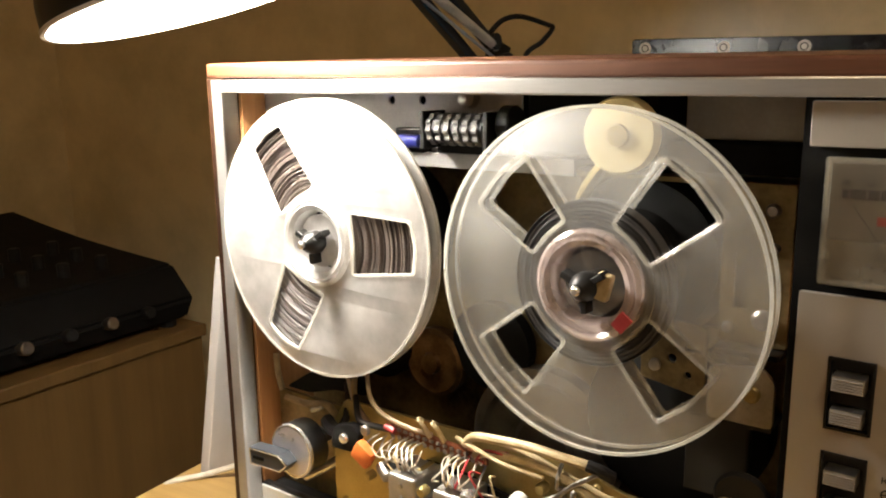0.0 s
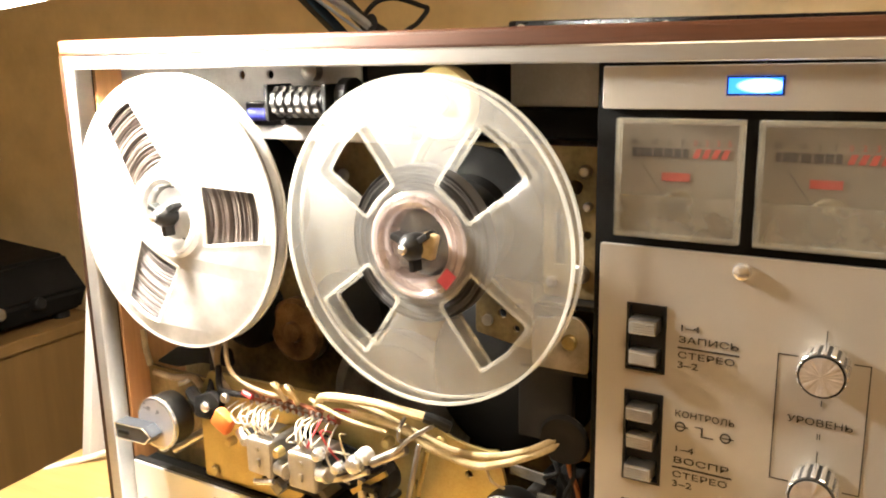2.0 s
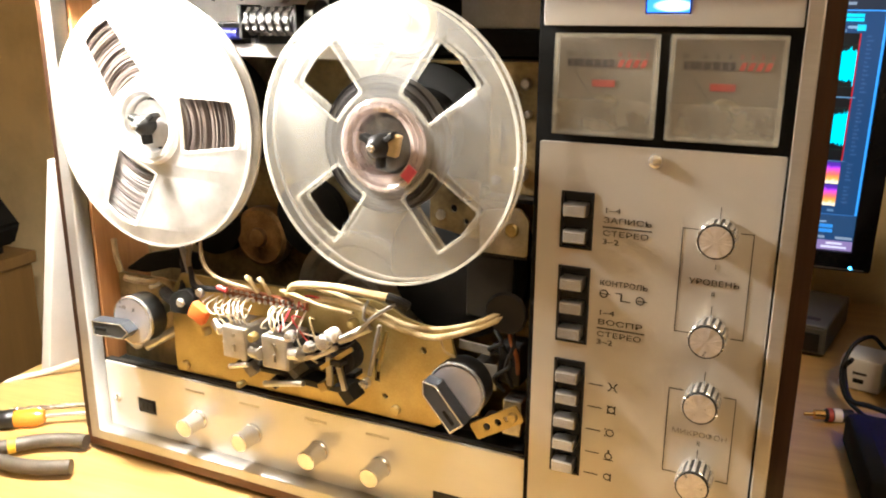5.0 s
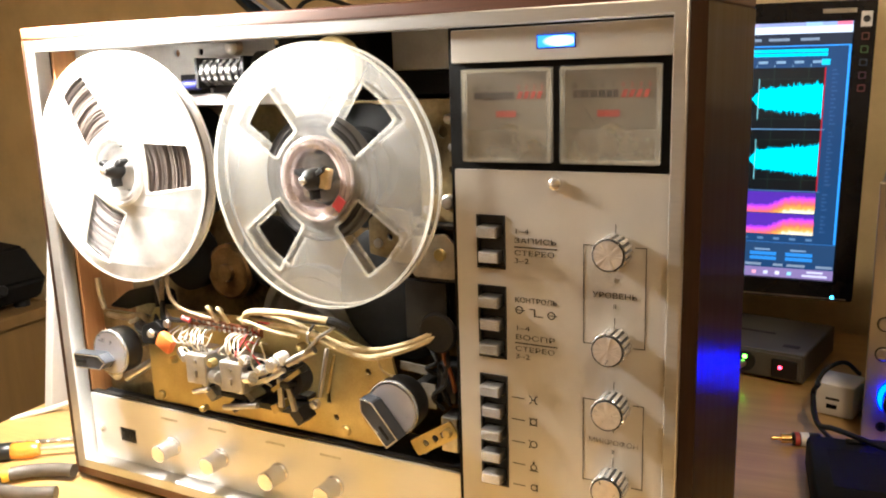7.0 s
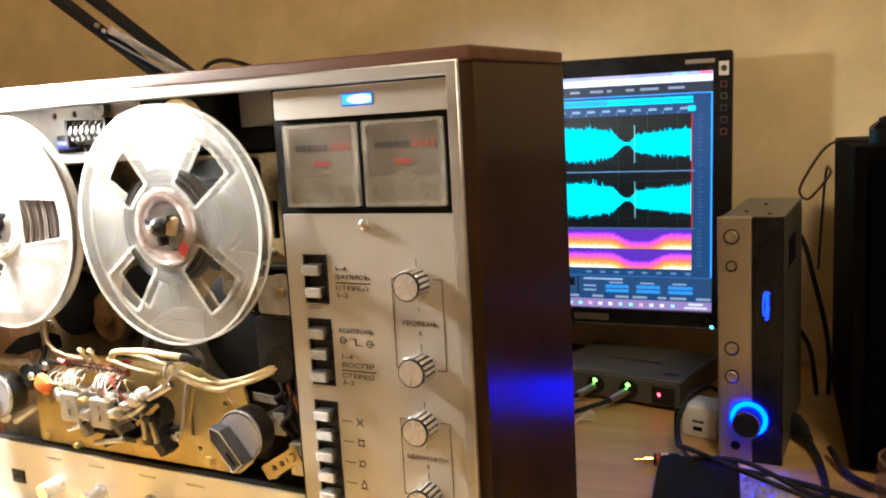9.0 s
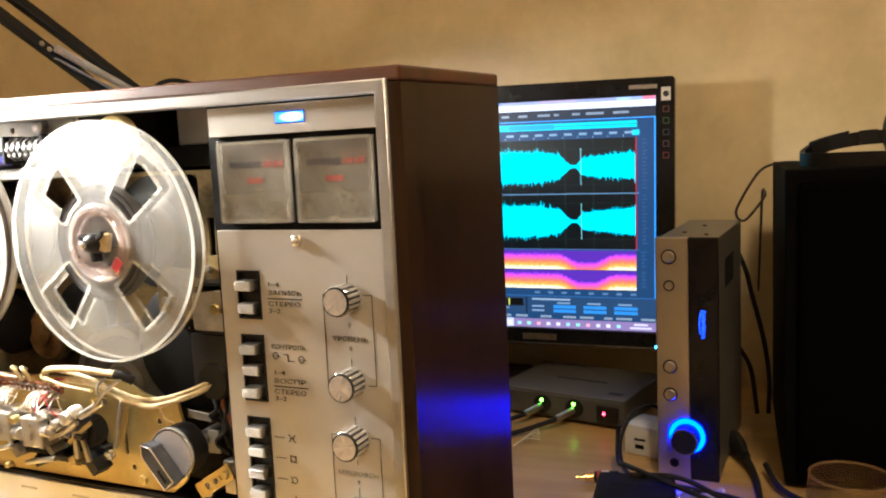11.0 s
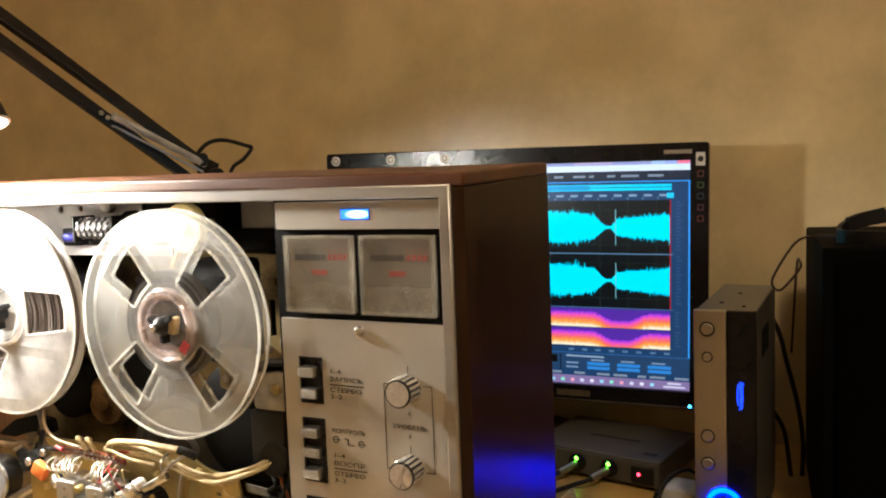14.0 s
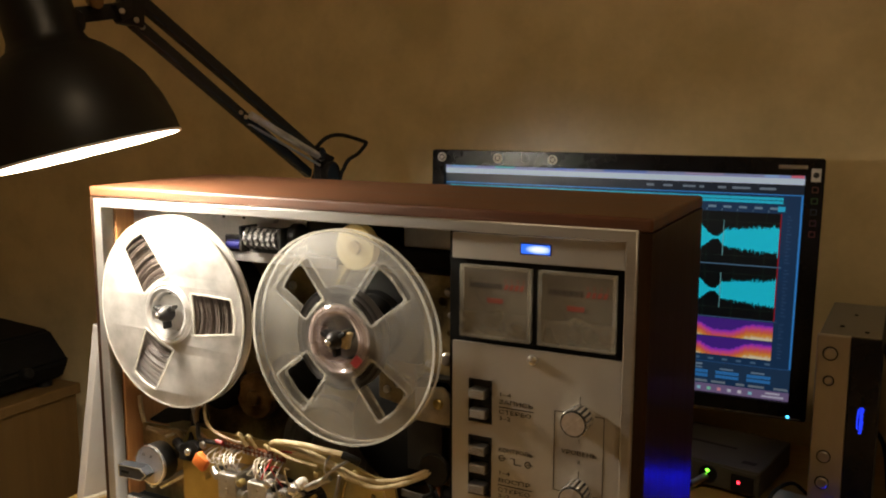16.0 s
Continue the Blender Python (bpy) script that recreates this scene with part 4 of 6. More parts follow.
rp("pink_bead", cyl((-0.276, 0.455, 0.9245), (-0.268, 0.455, 0.9225), 0.0022, 10, 0.0004), M_REDW, "", True)
rp("orange_capacitor", moved(box(-0.0078, 0.0078, -0.004, 0.004, -0.0068, 0.0068, 0.0026), -0.2885, 0.4475, 0.9045, 0, 30, 0), M_ORANGE, "orange capacitor", True)
rp("left_guide_bracket", moved(sheet(round_poly([(-0.012, -0.009), (0.008, -0.008), (0.013, 0.005), (0.006, 0.011), (-0.010, 0.005)], 0.003), [], 0.006, 0.0008), -0.3125, 0.458, 0.9065), M_MATBLACK, "black guide bracket")
bolt(-0.3115, 0.4545, 0.9070, 0.0038, M_CHROME)
bolt(-0.292, 0.4545, 0.9175, 0.0036, M_STEEL)
rp("link_arm", joined(tube([(-0.345, 0.472, 0.905), (-0.332, 0.466, 0.903), (-0.318, 0.462, 0.906)], 0.005, 8, 4)), M_RUBBER)
# added black sheet: stands in for the shade in the gaps between heads
rp("head_gap_shade", moved(sheet(round_poly([(-0.268, 0.872), (-0.245, 0.8620), (-0.205, 0.8590), (-0.182, 0.8590), (-0.178, 0.8720), (-0.190, 0.8880), (-0.232, 0.8950), (-0.262, 0.8950), (-0.272, 0.8860)], 0.003), [ring_pts(0.004, 12, -0.236, 0.872)], 0.0028, 0.0004), 0, 0.4785, 0), M_MATBLACK, "black sheet added as shade between the heads")
# pinch roller, guides, levers
pr = rp("pinch_roller", lathe([(0.003, 0), (0.0115, 0), (0.012, 0.001), (0.012, 0.012), (0.0115, 0.013), (0.003, 0.013), (0.003, 0)], (-0.1715, 0.466, 0.8880), (0, -1, 0), 36), M_RUBBER, "black rubber pinch roller", True)
rp("roller_fork", joined(box(-0.1800, -0.1755, 0.4480, 0.4510, 0.8680, 0.8900, 0.0006), cyl((-0.1715, 0.4535, 0.8880), (-0.1715, 0.4480, 0.8880), 0.0030, 14), moved(box(-0.0020, 0.0020, 0.4490, 0.4520, -0.011, 0.011, 0.0005), -0.1690, 0, 0.8770, 0, -14, 0)), M_STEEL, "steel fork", parent=pr)
for k, (a, b, r, m) in enumerate((((-0.198, 0.450, 0.890), (-0.168, 0.446, 0.9065), 0.0026, M_CAN), ((-0.190, 0.448, 0.887), (-0.168, 0.444, 0.9000), 0.0018, M_STEEL), ((-0.240, 0.446, 0.8840), (-0.229, 0.442, 0.8855), 0.0052, M_STEEL), ((-0.205, 0.444, 0.8890), (-0.196, 0.442, 0.8910), 0.0050, M_CHROME),
                                  ((-0.278, 0.452, 0.8980), (-0.268, 0.447, 0.8940), 0.0040, M_STEEL), ((-0.270, 0.450, 0.8950), (-0.246, 0.446, 0.8740), 0.0026, M_STEEL), ((-0.168, 0.447, 0.904), (-0.146, 0.452, 0.9160), 0.0032, M_STEEL), ((-0.262, 0.446, 0.8680), (-0.243, 0.443, 0.8740), 0.0022, M_CHROME),
                                  ((-0.232, 0.446, 0.8600), (-0.196, 0.444, 0.8680), 0.0022, M_STEEL), ((-0.150, 0.472, 0.910), (-0.157, 0.468, 0.872), 0.0017, M_CAN), ((-0.146, 0.474, 0.905), (-0.151, 0.470, 0.876), 0.0016, M_BRASS), ((-0.3430, 0.492, 0.940), (-0.330, 0.486, 0.915), 0.0022, M_STEEL))):
    rp("link_rod", cyl(a, b, r, 14, 0.0006), m, "", True)
for x, y, z, r in ((-0.205, 0.446, 0.9020, 0.0042), (-0.176, 0.444, 0.9035, 0.0060), (-0.190, 0.446, 0.897, 0.0038), (-0.237, 0.446, 0.8960, 0.0036), (-0.285, 0.452, 0.8900, 0.0032), (-0.158, 0.466, 0.8680, 0.0040), (-0.2520, 0.448, 0.8560, 0.0026), (-0.1640, 0.462, 0.9130, 0.0036)):
    rp("round_nut", lathe([(0, 0), (r, 0), (r, 0.004), (r * 0.75, 0.0062), (0, 0.0066)], (x, y, z), (0, -1, 0), 14), M_CHROME if r > 0.0037 else M_BRASS, "", True)
rp("white_roller", lathe([(0, 0), (0.0050, 0), (0.0054, 0.002), (0.0050, 0.007), (0.0028, 0.009), (0, 0.009)], (-0.1730, 0.451, 0.9070), (0, -1, 0), 20), M_WHITEP, "white guide roller", True)
for k in range(5):
    z = 0.878 + 0.006 * k
    rp("flat_spring", moved(box(-0.016, 0.016, -0.0008, 0.0008, -0.0016, 0.0016), -0.255 + 0.021 * k, 0.452 - 0.001 * k, z - 0.003 * k, 0, 20 - 14 * k, 0), (M_STEEL, M_BRASS, M_BLACK, M_STEEL, M_BRASS)[k])
for k in range(16):
    x, z = rnd.uniform(-0.272, -0.166), rnd.uniform(0.860, 0.902)
    w, h, d = rnd.uniform(0.002, 0.006), rnd.uniform(0.0015, 0.0045), rnd.uniform(0.447, 0.462)
    rp("small_fitting", moved(box(-w, w, -0.003, 0.012, -h, h, 0.0006), x, d, z, 0, rnd.uniform(-50, 50), 0), rnd.choice((M_BLACK, M_BLACK, M_STEEL, M_DARKSTEEL, M_BRASS)))
for k in range(9):
    x, z = rnd.uniform(-0.275, -0.185), rnd.uniform(0.895, 0.912)
    rp("thin_wire", tube([(x, 0.458, z), (x + rnd.uniform(-0.01, 0.01), 0.448, z + 0.004), (x + rnd.uniform(-0.014, 0.014), 0.450, z - 0.010), (x + rnd.uniform(-0.008, 0.008), 0.458, z - 0.020)], 0.0007, 6, 5), rnd.choice((M_WHITEW, M_CREAM, M_RUBBER, M_REDW)))
# cream harness
rp("harness_cable", tube([(-0.216, 0.458, 0.927), (-0.205, 0.452, 0.9365), (-0.185, 0.451, 0.9395), (-0.166, 0.452, 0.9400), (-0.148, 0.452, 0.9393), (-0.133, 0.453, 0.9383)], 0.0027, 10, 8), M_CREAM, "cream cable", True)
rp("cable_sleeve", tube([(-0.1335, 0.453, 0.9383), (-0.127, 0.4545, 0.9365), (-0.121, 0.459, 0.9320)], 0.0034, 10, 5), M_RUBBER)
rp("harness_cable", tube([(-0.208, 0.456, 0.923), (-0.192, 0.454, 0.9280), (-0.169, 0.454, 0.9290), (-0.151, 0.454, 0.9270), (-0.139, 0.455, 0.9220), (-0.128, 0.455, 0.9180), (-0.107, 0.456, 0.9145), (-0.095, 0.457, 0.9160), (-0.081, 0.463, 0.9200), (-0.068, 0.472, 0.9250), (-0.058, 0.481, 0.9310)], 0.0022, 10, 8), M_CREAM, "cream cable", True)
rp("harness_cable", tube([(-0.196, 0.458, 0.9350), (-0.185, 0.457, 0.9345), (-0.168, 0.458, 0.9310), (-0.150, 0.459, 0.9255), (-0.137, 0.460, 0.9215), (-0.125, 0.461, 0.9180), (-0.110, 0.461, 0.9175), (-0.092, 0.462, 0.9205), (-0.075, 0.468, 0.9255), (-0.060, 0.480, 0.9325)], 0.0020, 10, 8), M_CREAM, "cream cable", True)
rp("harness_cable", tube([(-0.225, 0.462, 0.927), (-0.205, 0.451, 0.9300), (-0.185, 0.450, 0.9260), (-0.160, 0.453, 0.9230)], 0.0014, 8, 8), M_CREAM, "thin cream cable", True)
rp("harness_tie", joined(tube([(-0.160, 0.449, 0.9050), (-0.150, 0.448, 0.9160), (-0.140, 0.449, 0.9260), (-0.127, 0.452, 0.9350)], 0.0013, 6, 4), tube([(-0.152, 0.460, 0.9310), (-0.149, 0.4495, 0.9290), (-0.149, 0.4490, 0.9220), (-0.151, 0.458, 0.9180)], 0.0011, 6, 4)), M_STEEL, "twisted wire tie")
rp("thin_cable", tube([(-0.097, 0.458, 0.913), (-0.095, 0.460, 0.905), (-0.089, 0.464, 0.900)], 0.0010, 6, 5), M_CREAM)
# strips and dark leads behind the selector
rp("steel_strip", moved(box(-0.0115, 0.0115, -0.0008, 0.0008, -0.0032, 0.0032, 0.0003), -0.0850, 0.487, 0.8995, 0, 4, 0), M_DARKSTEEL, "dull steel strip")
rp("steel_strip", box(-0.0800, -0.0690, 0.488, 0.4896, 0.870, 0.8885, 0.0004), M_DARKSTEEL, "dull steel strip")
for k, (x, dx, z0, z1) in enumerate(((-0.060, 0.004, 0.925, 0.872), (-0.056, -0.003, 0.930, 0.882), (-0.066, 0.008, 0.905, 0.868), (-0.071, 0.006, 0.914, 0.894))):
    rp("dark_lead", tube([(x, 0.488, z0), (x + dx, 0.484, (z0 * 2 + z1) / 3), (x - dx * 0.5, 0.486, (z0 + 2 * z1) / 3), (x, 0.494, z1)], 0.0016, 8, 5), M_RUBBER if k != 1 else M_BOARD)
rp("dark_relay", box(-0.0700, -0.0540, 0.492, 0.512, 0.874, 0.903, 0.0012), M_BLACK, "black relay")
# loose levers and wires at the left of the deck
rp("dark_lever", moved(sheet(round_poly([(-0.045, -0.012), (-0.020, 0.004), (0.012, 0.012), (0.034, 0.010), (0.036, -0.002), (0.004, -0.004), (-0.022, -0.012)], 0.003), [ring_pts(0.003, 10, 0.018, 0.004)], 0.004, 0.0006), -0.364, 0.498, 0.921), M_MATBLACK, "dark brake lever")
for pts, r, m in ((((-0.414, 0.49, 0.936), (-0.412, 0.489, 0.922), (-0.407, 0.488, 0.909)), 0.0024, M_TANW), (((-0.404, 0.489, 0.9035), (-0.392, 0.489, 0.9030), (-0.378, 0.488, 0.9040), (-0.361, 0.487, 0.9080), (-0.352, 0.486, 0.9050), (-0.347, 0.486, 0.8990)), 0.0026, M_TANW), (((-0.375, 0.487, 0.9000), (-0.368, 0.487, 0.9030), (-0.362, 0.486, 0.9070)), 0.0018, M_STEEL),
                  (((-0.296, 0.462, 0.956), (-0.290, 0.456, 0.946), (-0.286, 0.455, 0.938), (-0.278, 0.455, 0.932), (-0.265, 0.455, 0.929), (-0.252, 0.456, 0.927), (-0.242, 0.460, 0.925)), 0.0015, M_TANW), (((-0.330, 0.490, 0.946), (-0.327, 0.482, 0.930), (-0.316, 0.474, 0.920), (-0.300, 0.466, 0.916)), 0.0022, M_TANW), (((-0.345, 0.495, 0.926), (-0.337, 0.487, 0.918), (-0.334, 0.480, 0.906), (-0.338, 0.476, 0.898)), 0.0030, M_RUBBER),
                  (((-0.322, 0.478, 0.926), (-0.305, 0.462, 0.9190), (-0.290, 0.458, 0.9200), (-0.272, 0.458, 0.9215)), 0.0022, M_RUBBER)):
    rp("loose_lead", tube(pts, r, 8, 6), m)

# ---- reels ----
def reel(name, cx, cz, nwin, turn, film, label, pack_r, pack_mat, hub_mat):
    R = 0.0895
    rl = thing(name, (cx, 0.455, cz), 0, label, "tape reel", "reels on the recorder")
    wins = []
    for k in range(nwin):
        a = radians(turn + 360 / nwin * k)
        hw0, hw1 = (0.0192, 0.0152) if nwin == 3 else (0.0130, 0.0192)
        r0, r1 = (0.0300, 0.0770) if nwin == 3 else (0.0325, 0.0720)
        pts = [(r0, -hw0), (r1, -hw1), (r1 + 0.0026, 0), (r1, hw1), (r0, hw0), (r0 + 0.0015, 0)]
        pts = [(x * math.cos(a) - y * math.sin(a), x * math.sin(a) + y * math.cos(a)) for x, y in pts]
        wins.append(round_poly(pts, 0.0026))
    for y in (-0.0055, 0.0055):
        fl = part("flange", moved(sheet(ring_pts(R, 128), [*wins, ring_pts(0.0265, 48)], 0.0013, 0.0003), 0, y, 0), film, rl, "", True)
        for w in wins:
            mid = Vector((sum(p[0] for p in w) / len(w), sum(p[1] for p in w) / len(w)))
            big = [tuple(mid + (Vector(p) - mid) * (1.05 if nwin == 3 else 1.06)) for p in w]
            part("window_rim", moved(sheet(big, [w], 0.0022, 0.0004), 0, y - (0.0004 if y < 0 else -0.0004), 0), M_REEL_EDGE if nwin == 3 else M_REEL_RIM, fl)
        part("rim", lathe([(R - 0.0012, -0.0009), (R + 0.0003, -0.0009), (R + 0.0003, 0.0009), (R - 0.0012, 0.0009), (R - 0.0012, -0.0009)], (0, y, 0), (0, -1, 0), 128), M_REEL_EDGE, fl, "", True)
    part("hub", lathe([(0.0195, -0.0065), (0.0285, -0.0065), (0.0290, 0.0068), (0.0268, 0.0085), (0.0252, 0.0070), (0.0238, 0.0088), (0.0205, 0.0072), (0.0195, -0.0065)], (0, 0, 0), (0, -1, 0), 64), hub_mat, rl, "", True)
    part("hub_core", lathe([(0.0065, -0.005), (0.0165, -0.005), (0.0170, 0.003), (0.0065, 0.004), (0.0065, -0.005)], (0, 0, 0), (0, -1, 0), 40), film, rl, "", True)
    for k in range(3):
        a = radians(turn + 60 + 120 * k)
        part("spoke", moved(box(0.005, 0.0200, -0.003, 0.003, -0.0016, 0.0016, 0.0006), 0, 0, 0, 0, math.degrees(-a), 0), film, rl)
    if nwin == 4:
        part("sticker", moved(box(-0.0036, 0.0036, -0.0006, 0.0006, -0.0048, 0.0048, 0.0003), 0.0255 * math.cos(radians(-38)), -0.0090, 0.0255 * math.sin(radians(-38)), 0, 38, 0), M_PINKMARK, rl, "red mark on the hub")
    prof, n = [(0.0292, -0.0044)], 90
    rnd = random.Random(7 + nwin)
    for k in range(n + 1):
        r = 0.0292 + (pack_r - 0.0292) * k / n
        prof.append((r, 0.0040 + rnd.choice((0, 0, 0, -0.0007, -0.0012, 0.0003))))
    prof += [(pack_r, -0.0044), (0.0292, -0.0044)]
    part("tape_pack", lathe(prof, (0, 0, 0), (0, -1, 0), 96), pack_mat, rl, "wound magnetic tape")
    return rl


def ring_material(name, c1, c2, freq, rough):
    """Tape edges: fine concentric bands round the reel's axis."""
    m = pm(name, c1, c2, rough, 0.0, 20, 300, 0.0)
    nt = m.node_tree
    N, L = nt.nodes, nt.links
    tc, sx, pw, ad, sq, ns = N.new("ShaderNodeTexCoord"), N.new("ShaderNodeSeparateXYZ"), N.new("ShaderNodeMath"), N.new("ShaderNodeMath"), N.new("ShaderNodeMath"), N.new("ShaderNodeTexNoise")
    L.new(tc.outputs["Object"], sx.inputs[0])
    pw.operation, ad.operation, sq.operation = "MULTIPLY", "MULTIPLY_ADD", "SQRT"
    L.new(sx.outputs["X"], pw.inputs[0])
    L.new(sx.outputs["X"], pw.inputs[1])
    L.new(sx.outputs["Z"], ad.inputs[0])
    L.new(sx.outputs["Z"], ad.inputs[1])
    L.new(pw.outputs[0], ad.inputs[2])
    L.new(ad.outputs[0], sq.inputs[0])
    ns.noise_dimensions = "1D"
    ns.inputs["Scale"].default_value, ns.inputs["Detail"].default_value = freq, 4.0
    L.new(sq.outputs[0], ns.inputs["W"])
    ramp = [n for n in N if n.type == "VALTORGB"][0]
    ramp.color_ramp.elements[0].position, ramp.color_ramp.elements[1].position = 0.38, 0.62
    L.new(ns.outputs["Fac"], ramp.inputs["Fac"])
    return m


M_PACK_L = ring_material("layered_brown_tape", (0.105, 0.082, 0.070), (0.042, 0.032, 0.028), 230, 0.5)
M_PACK_R = ring_material("layered_dark_tape", (0.15, 0.145, 0.145), (0.03, 0.03, 0.03), 300, 0.45)
reel("tape_reel", LX, RZ, 3, 123, M_REEL_L, "milky plastic tape reel with three windows, full of brown tape", 0.0835, M_PACK_L, M_REEL_L)
reel("tape_reel", RX, RZ - 0.002, 4, 46, M_REEL_R, "hazy clear plastic tape reel with four windows, almost empty", 0.043, M_PACK_R, M_PINK)
for cx, cz in ((LX, RZ), (RX, RZ - 0.002)):
    tb = rp("reel_table", lathe([(0.0, 0.0), (0.034, 0.0), (0.036, 0.004), (0.034, 0.0085), (0, 0.0085)], (cx, 0.4735, cz), (0, -1, 0), 40), M_BLACK, "black reel table", True)
    rp("spindle", joined(cyl((cx, 0.548, cz), (cx, 0.449, cz), 0.0058, 18), lathe([(0.0075, 0), (0.0075, 0.006), (0.005, 0.010), (0.003, 0.0125), (0, 0.013)], (cx, 0.449, cz), (0, -1, 0), 18)), M_BLACK, "black spindle", True, tb)
    for k in range(3):
        a = radians(35 + 120 * k)
        rp("wing", moved(box(0.002, 0.0135, -0.004, 0.004, -0.0018, 0.0018, 0.0006), cx, 0.446, cz, 0, math.degrees(-a), 0), M_BLACK, "", False, tb)
    if cx == RX:
        rp("clip", moved(box(-0.004, 0.004, -0.003, 0.003, -0.007, 0.007, 0.0012), cx + 0.0095, 0.447, cz + 0.001, 0, 14, 0), M_CREAM, "beige clip", False, tb)
    rp("tip", cyl((cx, 0.4365, cz), (cx, 0.4335, cz), 0.0026, 14, 0.0008), M_CHROME, "chrome tip", True, tb)

# ---- desk lamp ----
LC, LR, LTH, LPH = Vector((-0.3745, 0.4063, 1.1878)), 0.0864, 0.2537, -2.5047
LN = Vector((math.sin(LTH) * math.cos(LPH), math.sin(LTH) * math.sin(LPH), math.cos(LTH)))
lamp = thing("desk_lamp", (-0.455, 0.90, 0.75), 0, "black spring-arm desk lamp, switched on, clamped behind the recorder", "lamp")


def lp(name, bm, material, label="", smooth=True, parent=None):
    return part(name, bm, material, parent or lamp, label, smooth, world=True)


dome = [(LR, 0.0), (LR * 0.985, 0.014), (LR * 0.93, 0.034), (LR * 0.83, 0.055), (LR * 0.68, 0.074), (LR * 0.52, 0.087), (LR * 0.40, 0.094), (LR * 0.36, 0.102), (LR * 0.35, 0.135), (LR * 0.30, 0.145), (0.0, 0.147)]
shade = lp("shade", lathe(dome, LC, LN, 64), M_LAMP, "black enamel shade")
inner_d = [(max(r - 0.0016, 0), h - (0.0012 if h > 0.09 else 0)) for r, h in dome[:7]]
lp("reflector", lathe(inner_d + [(0.0, 0.0915)], LC, LN, 64), M_LAMPIN, "white inside of the shade", True, shade)
lp("rim", lathe([(LR + 0.0006, -0.001), (LR + 0.0006, 0.0012), (LR - 0.002, 0.0012), (LR - 0.002, -0.001), (LR + 0.0006, -0.001)], LC, LN, 64), M_LAMPIN, "", True, shade)
BC = LC + LN * 0.035
lp("bulb", lathe([(0, -0.027)] + [(0.027 * math.sin(math.pi * k / 10), -0.027 * math.cos(math.pi * k / 10)) for k in range(1, 9)] + [(0.013, 0.034), (0.013, 0.05), (0, 0.05)], BC, LN, 32), M_BULB, "glowing bulb", True, shade)

J0, J2 = Vector((-0.379, 0.472, 1.309)), Vector((-0.462, 0.845, 1.150))
U0, U2 = J0 + Vector((0.001, 0.004, 0.0225)), Vector((-0.452, 0.852, 1.176))


def flat_bar(a, b, w=0.0048, h=0.0062):
    """A square arm from a to b."""
    d = b - a
    bm = box(-w, w, -h, h, 0, d.length, 0.0015)
    bm.transform(axis_frame(a, d))
    return bm


lp("lower_arm", flat_bar(J0, J2), M_LAMP, "black square arm", False)
lp("upper_arm", flat_bar(U0, U2), M_LAMP, "black square arm", False)
S0 = J0.lerp(J2, 0.545) + Vector((0.007, 0, 0.005))
S1 = U2 + Vector((0.008, 0, -0.004))
lp("spring", tube([S0, S1], 0.0042, 10, 1), M_ALU, "chrome tension spring")
lp("spring_rod", cyl(S0 + Vector((-0.004, 0, -0.010)), S1 + Vector((-0.004, 0, -0.010)), 0.0018, 8), M_ALU, "thin steel rod")
for k in range(64):
    p = S0.lerp(S1, (k + 0.5) / 64)
    lp("spring_coil", lathe([(0.0042, -0.0013), (0.0050, 0), (0.0042, 0.0013)], p, S1 - S0, 10), M_ALU)
lp("head_joint", joined(flat_bar(J0 + Vector((0.001, -0.004, -0.005)), U0 + Vector((0.001, -0.004, 0.010)), 0.0062, 0.012), flat_bar(J0 + Vector((0.001, -0.020, 0.004)), J0 + Vector((0.001, 0.006, 0.016)), 0.0062, 0.008)), M_LAMP, "black pivot bracket")
NECK = LC + LN * 0.118
lp("neck_link", joined(flat_bar(J0 + Vector((0, -0.004, 0.01)), NECK + Vector((0.005, 0.022, 0.004)), 0.005, 0.007), cyl(NECK + Vector((-0.004, 0.022, 0.0)), NECK + Vector((0.016, 0.03, 0.0)), 0.010, 18, 0.002)), M_LAMP)
for o in ((0, 0, 0.0), (0, 0.002, 0.022), (0, -0.016, 0.006)):
    lp("pivot_screw", cyl(J0 + Vector((0.0065, 0, 0)) + Vector(o), J0 + Vector((0.0105, -0.004, 0)) + Vector(o), 0.0026, 14, 0.0006), M_STEEL, "small chrome screw")
lp("wing_nut", cyl(J0 + Vector((-0.004, -0.040, 0.014)), J0 + Vector((0.010, -0.046, 0.010)), 0.0062, 14, 0.001), M_BRONZE, "tarnished nut")
for p in (J0.lerp(J2, 0.53), J0.lerp(J2, 0.50), J0.lerp(J2, 0.03)):
    lp("pivot_screw", cyl(p + Vector((0.006, -0.002, 0.0)), p + Vector((0.009, -0.005, 0.0)), 0.0028, 12, 0.0006), M_STEEL, "small chrome screw")
lp("base_joint", joined(flat_bar(J2 + Vector((0.002, 0.004, -0.035)), U2 + Vector((0.0, 0.024, 0.000)), 0.007, 0.009), flat_bar(U2, J2 + Vector((0.004, 0.012, -0.03)), 0.004, 0.005), cyl((-0.466, 0.875, 1.150), (-0.440, 0.875, 1.150), 0.017, 20, 0.002), cyl((-0.452, 0.846, 1.178), (-0.438, 0.846, 1.178), 0.009, 16, 0.001)), M_LAMP, "black lower pivot")
lp("post", cyl((-0.455, 0.880, 0.765), (-0.455, 0.880, 1.145), 0.010, 18, 0.001), M_LAMP, "black upright")
lp("clamp", joined(box(-0.485, -0.425, 0.855, 0.915, 0.7502, 0.768, 0.002), cyl((-0.455, 0.88, 0.768), (-0.455, 0.88, 0.80), 0.016, 18, 0.002)), M_LAMP, "black clamp foot")
